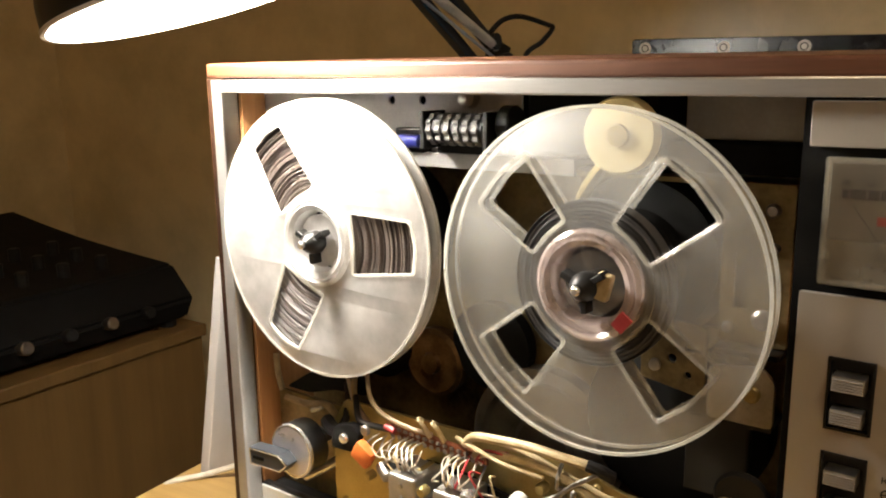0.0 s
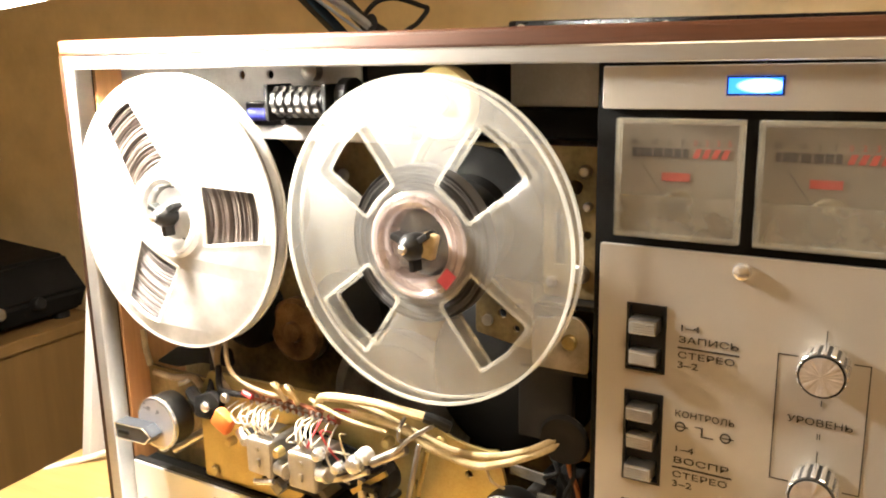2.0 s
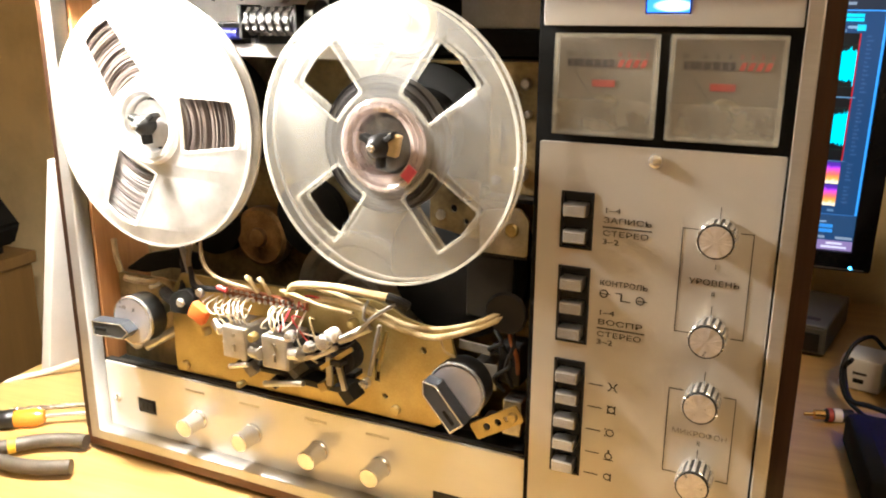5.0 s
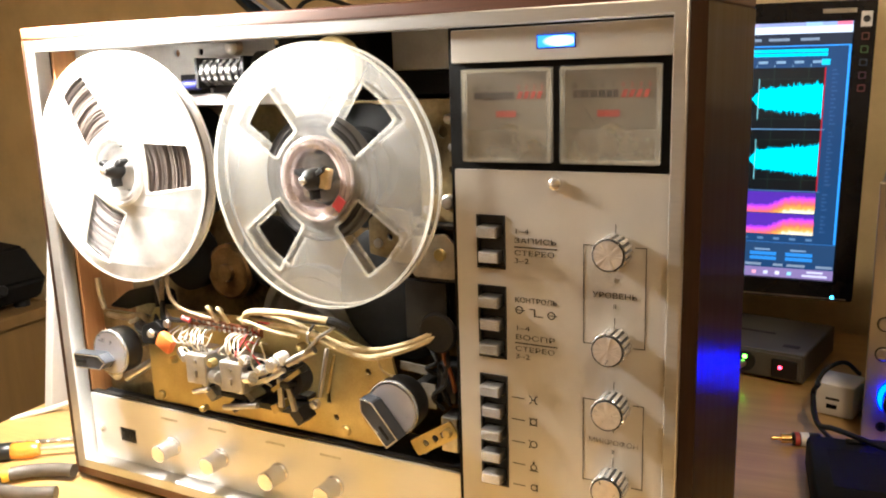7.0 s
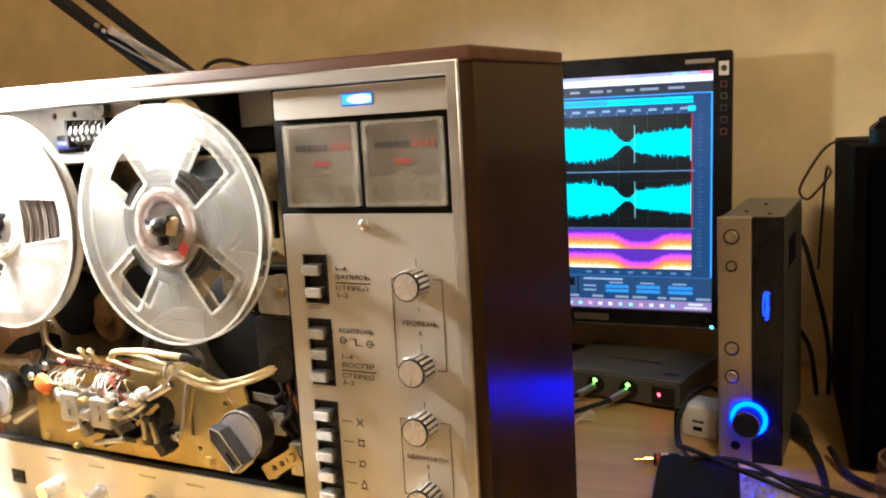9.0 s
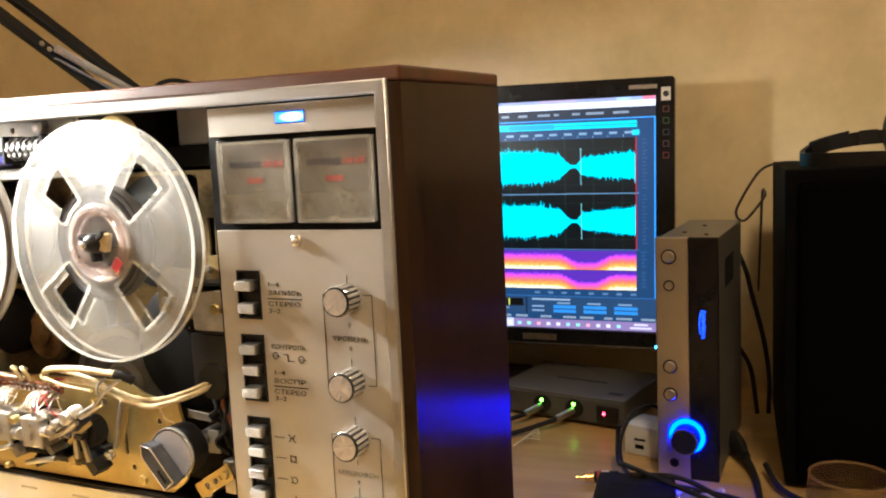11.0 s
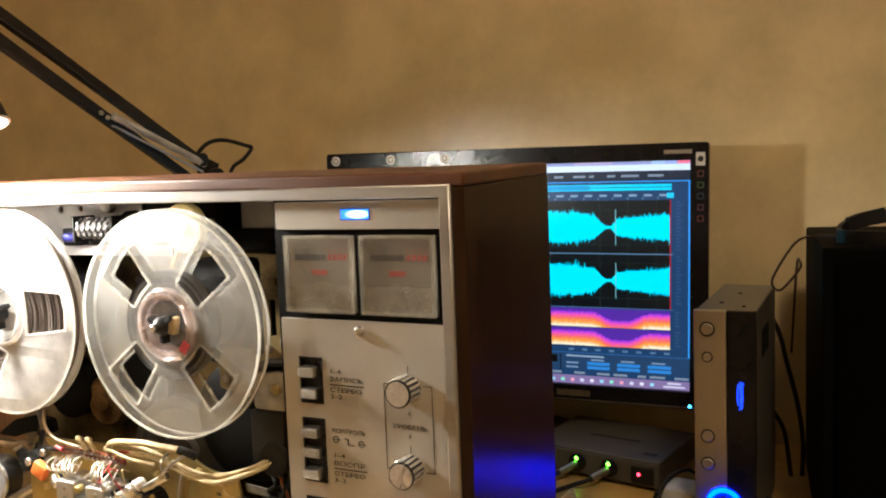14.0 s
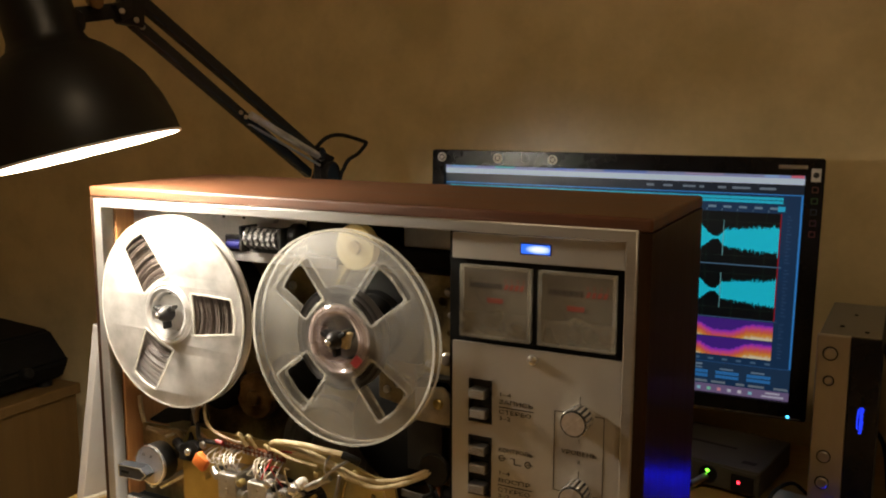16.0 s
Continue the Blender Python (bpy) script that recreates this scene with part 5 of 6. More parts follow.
lp("cable", tube([(-0.447, 0.842, 1.186), (-0.436, 0.852, 1.200), (-0.425, 0.872, 1.204), (-0.408, 0.898, 1.196), (-0.404, 0.903, 1.192), (-0.414, 0.898, 1.178), (-0.432, 0.890, 1.160), (-0.444, 0.892, 1.10), (-0.444, 0.894, 0.80)], 0.0028, 8, 8), M_RUBBER, "black cable")

# ---- monitor ----
mon = thing("monitor", (-0.095, 1.067, 0.75), 4.8, "black widescreen computer monitor showing an audio editor", "monitor")
MW, MZ0, MZ1 = 0.2757, 0.0765, 0.4272
TILT = pose(0, 0, 0.25, 0, 0.8, 0) @ pose(0, 0, -0.25)
SX0, SX1, SZ0, SZ1 = -0.2585, 0.2555, 0.0968, 0.4072
bz = part("bezel", moved(sheet(round_poly(rect(-MW, MW, MZ0, MZ1), 0.003), [rect(SX0, SX1, SZ0, SZ1)], 0.02, 0.0015), 0, 0.0, 0), M_GLOSSBLACK, mon, "gloss black bezel", at=TILT)
part("back_shell", box(-MW + 0.004, MW - 0.004, 0.0105, 0.045, MZ0 + 0.004, MZ1 - 0.004, 0.006), M_BLACK, mon, at=TILT)
part("stand_neck", box(-0.035, 0.035, 0.016, 0.05, 0.012, MZ0 + 0.05, 0.004), M_BLACK, mon)
part("stand_foot", lathe([(0, 0), (0.115, 0), (0.12, 0.005), (0.10, 0.012), (0, 0.014)], (0, 0.025, 0), (0, 0, 1), 40), M_BLACK, mon, "", True)
SCR = part("screen", box(SX0, SX1, -0.001, 0.004, SZ0, SZ1), glow("screen_dark_blue", (0.010, 0.045, 0.125), 0.80), mon, "lit screen", at=TILT)
GL, LIT = {}, 0.80


def sc(name, u0, u1, v0, v1, c, strength=1.0, lift=1):
    strength *= LIT
    key = (c, strength)
    if key not in GL:
        GL[key] = glow("screen_tone", c, strength)
    x0, x1 = SX0 + u0 * (SX1 - SX0), SX0 + u1 * (SX1 - SX0)
    z1, z0 = SZ1 - v0 * (SZ1 - SZ0), SZ1 - v1 * (SZ1 - SZ0)
    return part(name, box(x0, x1, -0.001 - 0.0004 * lift, -0.001 - 0.0004 * (lift - 1), z0, z1), GL[key], SCR)


WHT, CY = (0.75, 0.8, 0.95), (0.0, 0.72, 0.95)
rnd = random.Random(3)
sc("title_bar", 0, 1, 0.018, 0.045, (0.66, 0.80, 1.0))
sc("title_bar", 0, 1, 0, 0.018, (0.30, 0.34, 0.62))
for a, b, c in ((0.90, 0.935, (0.35, 0.55, 0.95)), (0.938, 0.962, (0.30, 0.40, 0.85)), (0.965, 0.995, (0.85, 0.18, 0.28))):
    sc("window_button", a, b, 0.002, 0.017, c, 1.0, 2)
for a, b, c in ((0.02, 0.10, (0.20, 0.45, 0.80)), (0.16, 0.22, (0.12, 0.55, 0.60)), (0.34, 0.40, (0.20, 0.30, 0.75)), (0.48, 0.60, (0.16, 0.26, 0.70)), (0.70, 0.80, (0.45, 0.38, 0.62))):
    sc("title_patch", a, b, 0.004, 0.015, c, 1.0, 2)
sc("tool_bar", 0, 1, 0.045, 0.088, (0.014, 0.022, 0.040))
sc("frame_line", 0.992, 0.997, 0.088, 0.852, (0.04, 0.30, 0.85))
sc("frame_line", 0.005, 0.992, 0.088, 0.0925, (0.04, 0.30, 0.85))
sc("frame_line", 0.005, 0.992, 0.852, 0.855, (0.03, 0.12, 0.32))
sc("overview_bar", 0.02, 0.950, 0.102, 0.114, (0.01, 0.62, 0.92))
sc("overview_bar", 0.02, 0.950, 0.117, 0.129, (0.01, 0.62, 0.92))
sc("overview_gap", 0.62, 0.74, 0.106, 0.125, (0.01, 0.30, 0.60), 1.0, 2)
sc("ruler", 0.02, 0.947, 0.138, 0.168, (0.012, 0.045, 0.12))
sc("wave_field", 0.02, 0.947, 0.171, 0.643, (0.003, 0.005, 0.007))
for k in range(13):
    sc("grid_line", 0.03 + 0.0735 * k, 0.0318 + 0.0735 * k, 0.171, 0.643, (0.010, 0.028, 0.022), 1.0, 2)
for v in (0.212, 0.364, 0.444, 0.600):
    sc("grid_line", 0.02, 0.947, v, v + 0.002, (0.010, 0.028, 0.022), 1.0, 2)
sc("separator", 0.02, 0.955, 0.4020, 0.4065, (0.10, 0.22, 0.38), 1.0, 3)
sc("separator", 0.02, 0.955, 0.643, 0.6465, (0.06, 0.13, 0.28), 1.0, 3)
for k in range(24):
    sc("ruler_mark", 0.034 + 0.0385 * k, 0.054 + 0.0385 * k, 0.145, 0.155, (0.20, 0.32, 0.45), 1.0, 2)
    sc("ruler_mark", 0.030 + 0.0385 * k, 0.032 + 0.0385 * k, 0.158, 0.168, (0.16, 0.26, 0.38), 1.0, 2)
sc("play_head", 0.938, 0.956, 0.140, 0.162, (0.02, 0.55, 0.90), 1.0, 2)
for v0, n in ((0.178, 14), (0.412, 14)):
    for k in range(n):
        w = (0.010, 0.016, 0.008, 0.014)[k % 4]
        sc("scale_mark", 0.9625, 0.9625 + w * 0.8, v0 + 0.0155 * k, v0 + 0.0060 + 0.0155 * k, (0.030, 0.080, 0.19), 1.0, 2)
for v0 in (0.652, 0.740):
    for k in range(5):
        sc("scale_mark", 0.960, 0.960 + (0.012, 0.008)[k % 2], v0 + 0.015 * k, v0 + 0.006 + 0.015 * k, (0.030, 0.080, 0.19), 1.0, 2)
for k in range(8):
    sc("tool_icon", 0.68 + 0.036 * k, 0.694 + 0.036 * k, 0.833, 0.842, (0.09, 0.18, 0.32), 1.0, 2)
for k in range(6):
    sc("tool_icon", 0.10 + 0.035 * k, 0.116 + 0.035 * k, 0.833, 0.842, (0.09, 0.18, 0.32), 1.0, 2)
sc("status_strip", 0, 1, 0.858, 0.932, (0.016, 0.05, 0.12))
sc("panel_line", 0.655, 0.659, 0.858, 0.932, (0.006, 0.015, 0.04), 1.0, 2)
for k in range(10):
    f = k / 9
    sc("meter_strip", 0.02 + 0.0545 * k, 0.0745 + 0.0545 * k, 0.866, 0.900, (0.02 + 0.55 * f ** 5, 0.74 + 0.16 * f, 0.76 - 0.12 * f), 1.0, 2)
sc("meter_field", 0.565, 0.648, 0.866, 0.900, (0.003, 0.003, 0.003), 1.0, 2)
sc("meter_peak", 0.607, 0.611, 0.868, 0.898, (0.55, 0.60, 0.10), 1.0, 3)
for k in range(14):
    sc("meter_mark", 0.04 + 0.043 * k, 0.050 + 0.043 * k, 0.907, 0.914, (0.13, 0.22, 0.36), 1.0, 2)
sc("panel_title", 0.672, 0.775, 0.864, 0.872, (0.24, 0.34, 0.48), 1.0, 2)
for j in range(3):
    sc("panel_title", 0.740 + 0.080 * j, 0.775 + 0.080 * j, 0.880, 0.887, (0.18, 0.28, 0.42), 1.0, 2)
    for k in range(2):
        sc("button", 0.730 + 0.080 * j, 0.790 + 0.080 * j, 0.893 + 0.019 * k, 0.907 + 0.019 * k, (0.03, 0.22, 0.62), 1.0, 2)
        sc("panel_title", 0.672, 0.705, 0.896 + 0.019 * k, 0.903 + 0.019 * k, (0.18, 0.28, 0.42), 1.0, 2)
for v, u, stop in ((0.066, 0.60, 0.90), (0.945, 0.58, 0.97), (0.838, 0.34, 0.40)):
    while u < stop:
        w = rnd.uniform(0.012, 0.045)
        sc("screen_text", u, u + w, v - 0.005, v + 0.005, (0.20, 0.26, 0.34), 1.0, 2)
        u += w + rnd.uniform(0.008, 0.04)
sc("task_bar", 0, 0.45, 0.957, 1.0, (0.62, 0.82, 0.95))
sc("task_bar", 0.45, 0.62, 0.957, 1.0, (0.50, 0.55, 0.78))
sc("task_bar", 0.62, 1, 0.957, 1.0, (0.22, 0.16, 0.34))
for k in range(13):
    sc("task_icon", 0.578 + 0.0265 * k, 0.588 + 0.0265 * k, 0.971, 0.985, ((0.62, 0.66, 0.80), (0.30, 0.65, 0.80), (0.80, 0.35, 0.45), (0.75, 0.75, 0.85), (0.25, 0.75, 0.55))[(k * 3) % 5], 1.0, 2)
sc("clock", 0.94, 0.975, 0.964, 0.972, (0.6, 0.6, 0.75), 1.0, 2)
sc("clock", 0.93, 0.985, 0.979, 0.987, (0.6, 0.6, 0.75), 1.0, 2)


def loud(u):
    """Loudness along the track: full, a fade to almost nothing, then growing again."""
    steps = ((0.0, 0.60), (0.30, 0.63), (0.70, 0.62), (0.752, 0.47), (0.770, 0.20), (0.781, 0.07), (0.796, 0.05), (0.8055, 0.22), (0.812, 0.34), (0.87, 0.42), (0.947, 0.52))
    for (a, p), (b, q) in zip(steps[:-1], steps[1:]):
        if u <= b:
            return p + (q - p) * (u - a) / (b - a)
    return 0.52


for vc in (0.288, 0.5225):
    bm = bmesh.new()
    half, prev = 0.117, None
    for k in range(760):
        u = 0.02 + 0.9255 * k / 759
        a, b = (max(0.03, loud(u) * (1 - 0.24 * rnd.random() ** 2) * (rnd.uniform(1.05, 1.32) if rnd.random() < 0.22 else 1.0)) * half for _ in range(2))
        x, z = SX0 + u * (SX1 - SX0), SZ1 - vc * (SZ1 - SZ0)
        pair = (bm.verts.new((x, -0.0019, z + a * (SZ1 - SZ0))), bm.verts.new((x, -0.0019, z - b * (SZ1 - SZ0))))
        if prev:
            bm.faces.new((prev[0], pair[0], pair[1], prev[1]))
        prev = pair
    bmesh.ops.solidify(bm, geom=bm.faces[:], thickness=0.0003)
    part("waveform", bm, glow("screen_cyan", CY, LIT), SCR, "cyan waveform")
    sc("wave_spike", 0.8070, 0.8088, vc - 0.078, vc + 0.078, (0.20, 0.55, 0.62), 1.0, 3)
sc("play_line", 0.9460, 0.9490, 0.171, 0.643, (0.35, 0.01, 0.02), 1.0, 3)


def spectrum_material():
    """Spectrogram: orange at the foot, violet above, paler where the sound fades."""
    m = bpy.data.materials.new("screen_spectrogram")
    m.use_nodes = True
    nt = m.node_tree
    N, L = nt.nodes, nt.links
    b = N["Principled BSDF"]
    tc, sx, mp, ns = N.new("ShaderNodeTexCoord"), N.new("ShaderNodeSeparateXYZ"), N.new("ShaderNodeMapping"), N.new("ShaderNodeTexNoise")
    L.new(tc.outputs["Generated"], sx.inputs[0])
    mp.inputs["Scale"].default_value = (60, 1, 3)
    L.new(tc.outputs["Generated"], mp.inputs["Vector"])
    L.new(mp.outputs["Vector"], ns.inputs["Vector"])
    ns.inputs["Scale"].default_value = 2.0
    bell = N.new("ShaderNodeMapRange")
    d = N.new("ShaderNodeMath")
    d.operation = "SUBTRACT"
    L.new(sx.outputs["X"], d.inputs[0])
    d.inputs[1].default_value = 0.862
    ab = N.new("ShaderNodeMath")
    ab.operation = "ABSOLUTE"
    L.new(d.outputs[0], ab.inputs[0])
    bell.inputs["From Max"].default_value, bell.inputs["To Min"].default_value, bell.inputs["To Max"].default_value = 0.09, 0.45, 0.0
    bell.interpolation_type = "SMOOTHERSTEP"
    bell.inputs["From Min"].default_value = 0.01
    L.new(ab.outputs[0], bell.inputs["Value"])
    a1, a2 = N.new("ShaderNodeMath"), N.new("ShaderNodeMath")
    L.new(sx.outputs["Z"], a1.inputs[0])
    L.new(bell.outputs["Result"], a1.inputs[1])
    a2.operation = "MULTIPLY_ADD"
    L.new(ns.outputs["Fac"], a2.inputs[0])
    a2.inputs[1].default_value = 0.3
    L.new(a1.outputs[0], a2.inputs[2])
    rp_ = N.new("ShaderNodeValToRGB")
    cr = rp_.color_ramp
    cr.elements[0].position, cr.elements[0].color = 0.24, (1.0, 0.86, 0.60, 1)
    cr.elements[1].position, cr.elements[1].color = 1.0, (0.08, 0.02, 0.35, 1)
    for p, c in ((0.38, (1.0, 0.42, 0.06, 1)), (0.60, (0.95, 0.16, 0.10, 1)), (0.80, (0.85, 0.08, 0.50, 1)), (0.95, (0.32, 0.04, 0.75, 1))):
        e = cr.elements.new(p)
        e.color = c
    L.new(a2.outputs[0], rp_.inputs["Fac"])
    L.new(rp_.outputs["Color"], b.inputs["Emission Color"])
    b.inputs["Emission Strength"].default_value = LIT
    b.inputs["Base Color"].default_value = (0.02, 0.02, 0.02, 1)
    return m


M_SPEC = spectrum_material()
for v0, v1 in ((0.650, 0.733), (0.737, 0.819)):
    x0, x1 = SX0 + 0.02 * (SX1 - SX0), SX0 + 0.947 * (SX1 - SX0)
    part("spectrogram", box(x0, x1, -0.0018, -0.0014, SZ1 - v1 * (SZ1 - SZ0), SZ1 - v0 * (SZ1 - SZ0)), M_SPEC, SCR, "orange and violet spectrogram")
# bezel stickers and lamps
for x in (-0.2605, -0.1700, -0.0850):
    part("sticker", cyl((x, -0.0098, 0.4175), (x, -0.0106, 0.4175), 0.0072, 20, 0.0002), M_WHITEP, bz, "round pale sticker")
    part("print", moved(sheet(ring_pts(0.0045, 14), [ring_pts(0.0032, 14)], 0.0003), x, -0.0108, 0.4175), M_INK, bz)
part("sticker", box(0.2610, 0.2725, -0.0106, -0.0098, 0.3985, 0.4155, 0.0002, 1), M_WHITEP, bz, "pale label")
part("print", cyl((0.2668, -0.0105, 0.407), (0.2668, -0.0109, 0.407), 0.0038, 14), M_INK, bz)
part("logo", box(0.2210, 0.2560, -0.0104, -0.0099, 0.4145, 0.4195), M_STEEL, bz)
for k, c in enumerate(((0.12, 0.03, 0.02), (0.03, 0.09, 0.02), (0.02, 0.035, 0.06), (0.07, 0.02, 0.04), (0.12, 0.02, 0.02))):
    part("pictogram", moved(sheet(round_poly(rect(-0.004, 0.004, -0.004, 0.004), 0.001), [round_poly(rect(-0.0028, 0.0028, -0.0028, 0.0028), 0.001)], 0.0003), 0.2668, -0.0102, 0.388 - 0.0145 * k), pm("bezel_print", c, None, 0.5, 0, 40, 400, 0), bz)
part("power_led", cyl((0.2545, -0.0098, 0.080), (0.2545, -0.0108, 0.080), 0.002, 12), M_CYANLED, bz, "blue power light")
part("base_strip", box(-0.27, 0.27, -0.0104, -0.0098, 0.0770, 0.0786), M_STEEL, bz)
part("logo", box(0.075, 0.122, -0.0106, -0.0099, 0.0830, 0.0915), M_STEEL, bz)

# ---- amplifier standing on its side ----
amp = thing("amplifier", (0.2003, 0.842, 0.75), -1.5, "slim champagne-silver amplifier standing upright with a blue lit knob", "amplifier")
part("case", box(0.0012, 0.060, 0.004, 0.195, 0.0, 0.2475, 0.0012), M_AMPCASE, amp, "grey metal case")
part("front_plate", box(0.0, 0.0320, -0.004, 0.0035, 0.0, 0.2485, 0.0012), M_AMP, amp, "brushed champagne front")
blk = part("black_front", box(0.0322, 0.0605, -0.0038, 0.0035, 0.0, 0.2485, 0.0012), M_GLOSSBLACK, amp, "gloss black front")
for z, r in ((0.229, 0.0062), (0.200, 0.0042), (0.117, 0.0058), (0.088, 0.0058)):
    bt = part("button", lathe([(0, 0), (r, 0), (r, 0.002), (r * 0.8, 0.0032), (0, 0.0028)], (0.0135, -0.004, z), (0, -1, 0), 24), M_AMP, amp, "round button", True)
    part("button_ring", moved(sheet(ring_pts(r + 0.0014, 28), [ring_pts(r, 28)], 0.001), 0.0135, -0.0042, z), M_BLACK, bt)
vk = part("volume_knob", lathe([(0, 0), (0.0135, 0), (0.0135, 0.018), (0.0122, 0.0200), (0, 0.0200)], (0.0295, -0.0045, 0.046), (0, -1, 0), 48), M_BLACK, amp, "black volume knob", True)
part("knob_edge", lathe([(0.0122, 0.0), (0.0137, 0.0), (0.0137, 0.0012), (0.0122, 0.0012), (0.0122, 0.0)], (0.0295, -0.0236, 0.046), (0, -1, 0), 48), M_STEEL, vk, "", True)
part("lit_ring", lathe([(0.0135, 0.0), (0.0178, 0.0), (0.0178, 0.0010), (0.0135, 0.0016), (0.0135, 0.0)], (0.0295, -0.0045, 0.046), (0, -1, 0), 48), M_BLUE, vk, "glowing blue ring", True)
part("socket", lathe([(0.0028, 0.0006), (0.0048, 0.0006), (0.0048, 0), (0.0028, 0), (0.0028, 0.0006)], (0.0165, -0.004, 0.0165), (0, -1, 0), 24), M_BLACK, amp, "headphone socket")
part("socket_hole", cyl((0.0165, -0.0045, 0.0165), (0.0165, -0.0041, 0.0165), 0.0029, 18), M_MATBLACK, amp)
disp = part("display", joined(tube([(0.0462 + (0.0022 if k % 2 else -0.0018) * rnd.uniform(0.5, 1.1), -0.0041, 0.148 + 0.00175 * k) for k in range(17)], 0.00055, 6, 3), tube([(0.0432, -0.0041, 0.152), (0.0426, -0.0041, 0.162), (0.0436, -0.0041, 0.174)], 0.0005, 6, 4)), M_BLUEDISP, blk, "blue lit display")
for x, y in ((0.02, 0.05), (0.045, 0.03), (0.03, 0.12)):
    part("screw", cyl((x, y, 0.2475), (x, y, 0.2485), 0.0022, 10), M_MATBLACK, amp)
for k in range(6):
    part("vent_slot", box(0.0600, 0.0606, 0.05 + 0.012 * k, 0.056 + 0.012 * k, 0.19, 0.22), M_MATBLACK, amp)

# ---- loudspeaker and headphones ----
spk = thing("loudspeaker", (0.3205, 0.845, 0.75), 5.0, "large black loudspeaker box standing on the desk", "loudspeaker")
part("cabinet", box(0.0, 0.24, 0.0, 0.27, 0.004, 0.312, 0.002), M_SPEAKER, spk, "black vinyl cabinet")
part("grille", box(0.012, 0.228, -0.012, -0.0005, 0.016, 0.300, 0.004), M_CLOTH, spk, "black cloth grille")
for x, y in ((0.02, 0.02), (0.22, 0.02), (0.02, 0.25), (0.22, 0.25)):
    part("foot", cyl((x, y, 0.0), (x, y, 0.0055), 0.01), M_RUBBER, spk)
hp = thing("headphones", (0.332, 0.905, 1.062), 0.0, "black headphones lying on the loudspeaker", "headphones")


def band(pts, half, h0, h1):
    """A flat strap on edge along a curve; each point is x, y, z."""
    bm, prev = bmesh.new(), None
    path = glide([Vector(p) for p in pts], 8)
    for k, p in enumerate(path):
        d = path[min(k + 1, len(path) - 1)] - path[max(k - 1, 0)]
        n = Vector((d.y, -d.x, 0)).normalized() * half
        ring = [bm.verts.new(p + n * s + Vector((0, 0, h))) for s, h in ((1, h0), (1, h1), (-1, h1), (-1, h0))]
        if prev:
            for m in range(4):
                bm.faces.new((prev[m], prev[(m + 1) % 4], ring[(m + 1) % 4], ring[m]))
        else:
            bm.faces.new(ring)
        prev = ring
    bm.faces.new(prev)
    bmesh.ops.recalc_face_normals(bm, faces=bm.faces[:])
    return bm


part("headband", band([(0.155, -0.022, 0), (0.10, -0.034, 0), (0.045, -0.032, 0), (0.012, -0.020, 0), (0.002, 0.0, 0.001), (0.010, 0.018, 0.008), (0.024, 0.026, 0.013), (0.05, 0.030, 0.018), (0.085, 0.030, 0.020)], 0.0022, 0.0, 0.0135), M_BLACK, hp, "black flat headband")
part("band_pad", band([(0.010, 0.014, 0.010), (0.024, 0.021, 0.015), (0.044, 0.024, 0.020)], 0.0040, -0.001, 0.0135), M_RUBBER, hp, "ribbed pad")
part("slider", band([(0.054, 0.028, 0.019), (0.070, 0.030, 0.020)], 0.0042, 0.0, 0.0140), M_BLACK, hp)
for x, y, z in ((0.105, 0.020, 0.036), (0.150, -0.010, 0.036)):
    part("ear_cup", lathe([(0, 0), (0.030, 0), (0.035, 0.004), (0.036, 0.012), (0.028, 0.018), (0, 0.020)], (x, y, z), (-0.82, -0.5, 0.25), 32), M_BLACK, hp, "round ear cup", True)
    part("ear_pad", lathe([(0.014, 0.0), (0.032, 0.0), (0.035, -0.006), (0.030, -0.013), (0.014, -0.010), (0.014, 0)], (x, y, z), (-0.82, -0.5, 0.25), 32), M_RUBBER, hp, "", True)
hc = thing("headphone_cable", (0.332, 0.92, 1.062), 0, "thin brown-black cable looping down from the headphones", "cable")
part("cord", tube([(0.345, 0.892, 1.0645), (0.332, 0.920, 1.0660), (0.314, 0.945, 1.0655), (0.297, 0.950, 1.061), (0.285, 0.950, 1.048), (0.2695, 0.950, 1.020), (0.2685, 0.950, 1.009), (0.2755, 0.950, 1.004), (0.285, 0.950, 1.013), (0.2965, 0.950, 1.0295), (0.2955, 0.970, 1.034), (0.2915, 1.0, 1.030), (0.286, 1.06, 0.98), (0.28, 1.11, 0.9)], 0.0014, 8, 8), M_BOARDDARK, hc, world=True)

# ---- audio interface ----
dev = thing("audio_interface", (0.139, 0.960, 0.75), -10.0, "grey metal audio interface with green and red lights", "audio interface")
body = part("body", box(-0.175, 0.0, 0.0, 0.135, 0.003, 0.0365, 0.002), M_BOXGREY, dev, "grey painted metal body")
part("front_plate", box(-0.172, -0.003, -0.002, 0.0005, 0.006, 0.0335, 0.0006), M_BOXGREY, dev)
for x, y in ((-0.16, 0.015), (-0.015, 0.015), (-0.16, 0.12), (-0.015, 0.12)):
    part("foot", cyl((x, y, 0.0), (x, y, 0.0042), 0.006), M_RUBBER, dev)
sw_ = part("power_switch", box(-0.034, -0.006, -0.0045, -0.0015, 0.0075, 0.0285, 0.0008), M_BLACK, dev, "black rocker switch")
part("switch_light", lathe([(0, 0), (0.0022, 0), (0.0016, 0.0012), (0, 0.0016)], (-0.0245, -0.0044, 0.0195), (0, -1, 0), 12), M_REDLED, sw_, "red light")
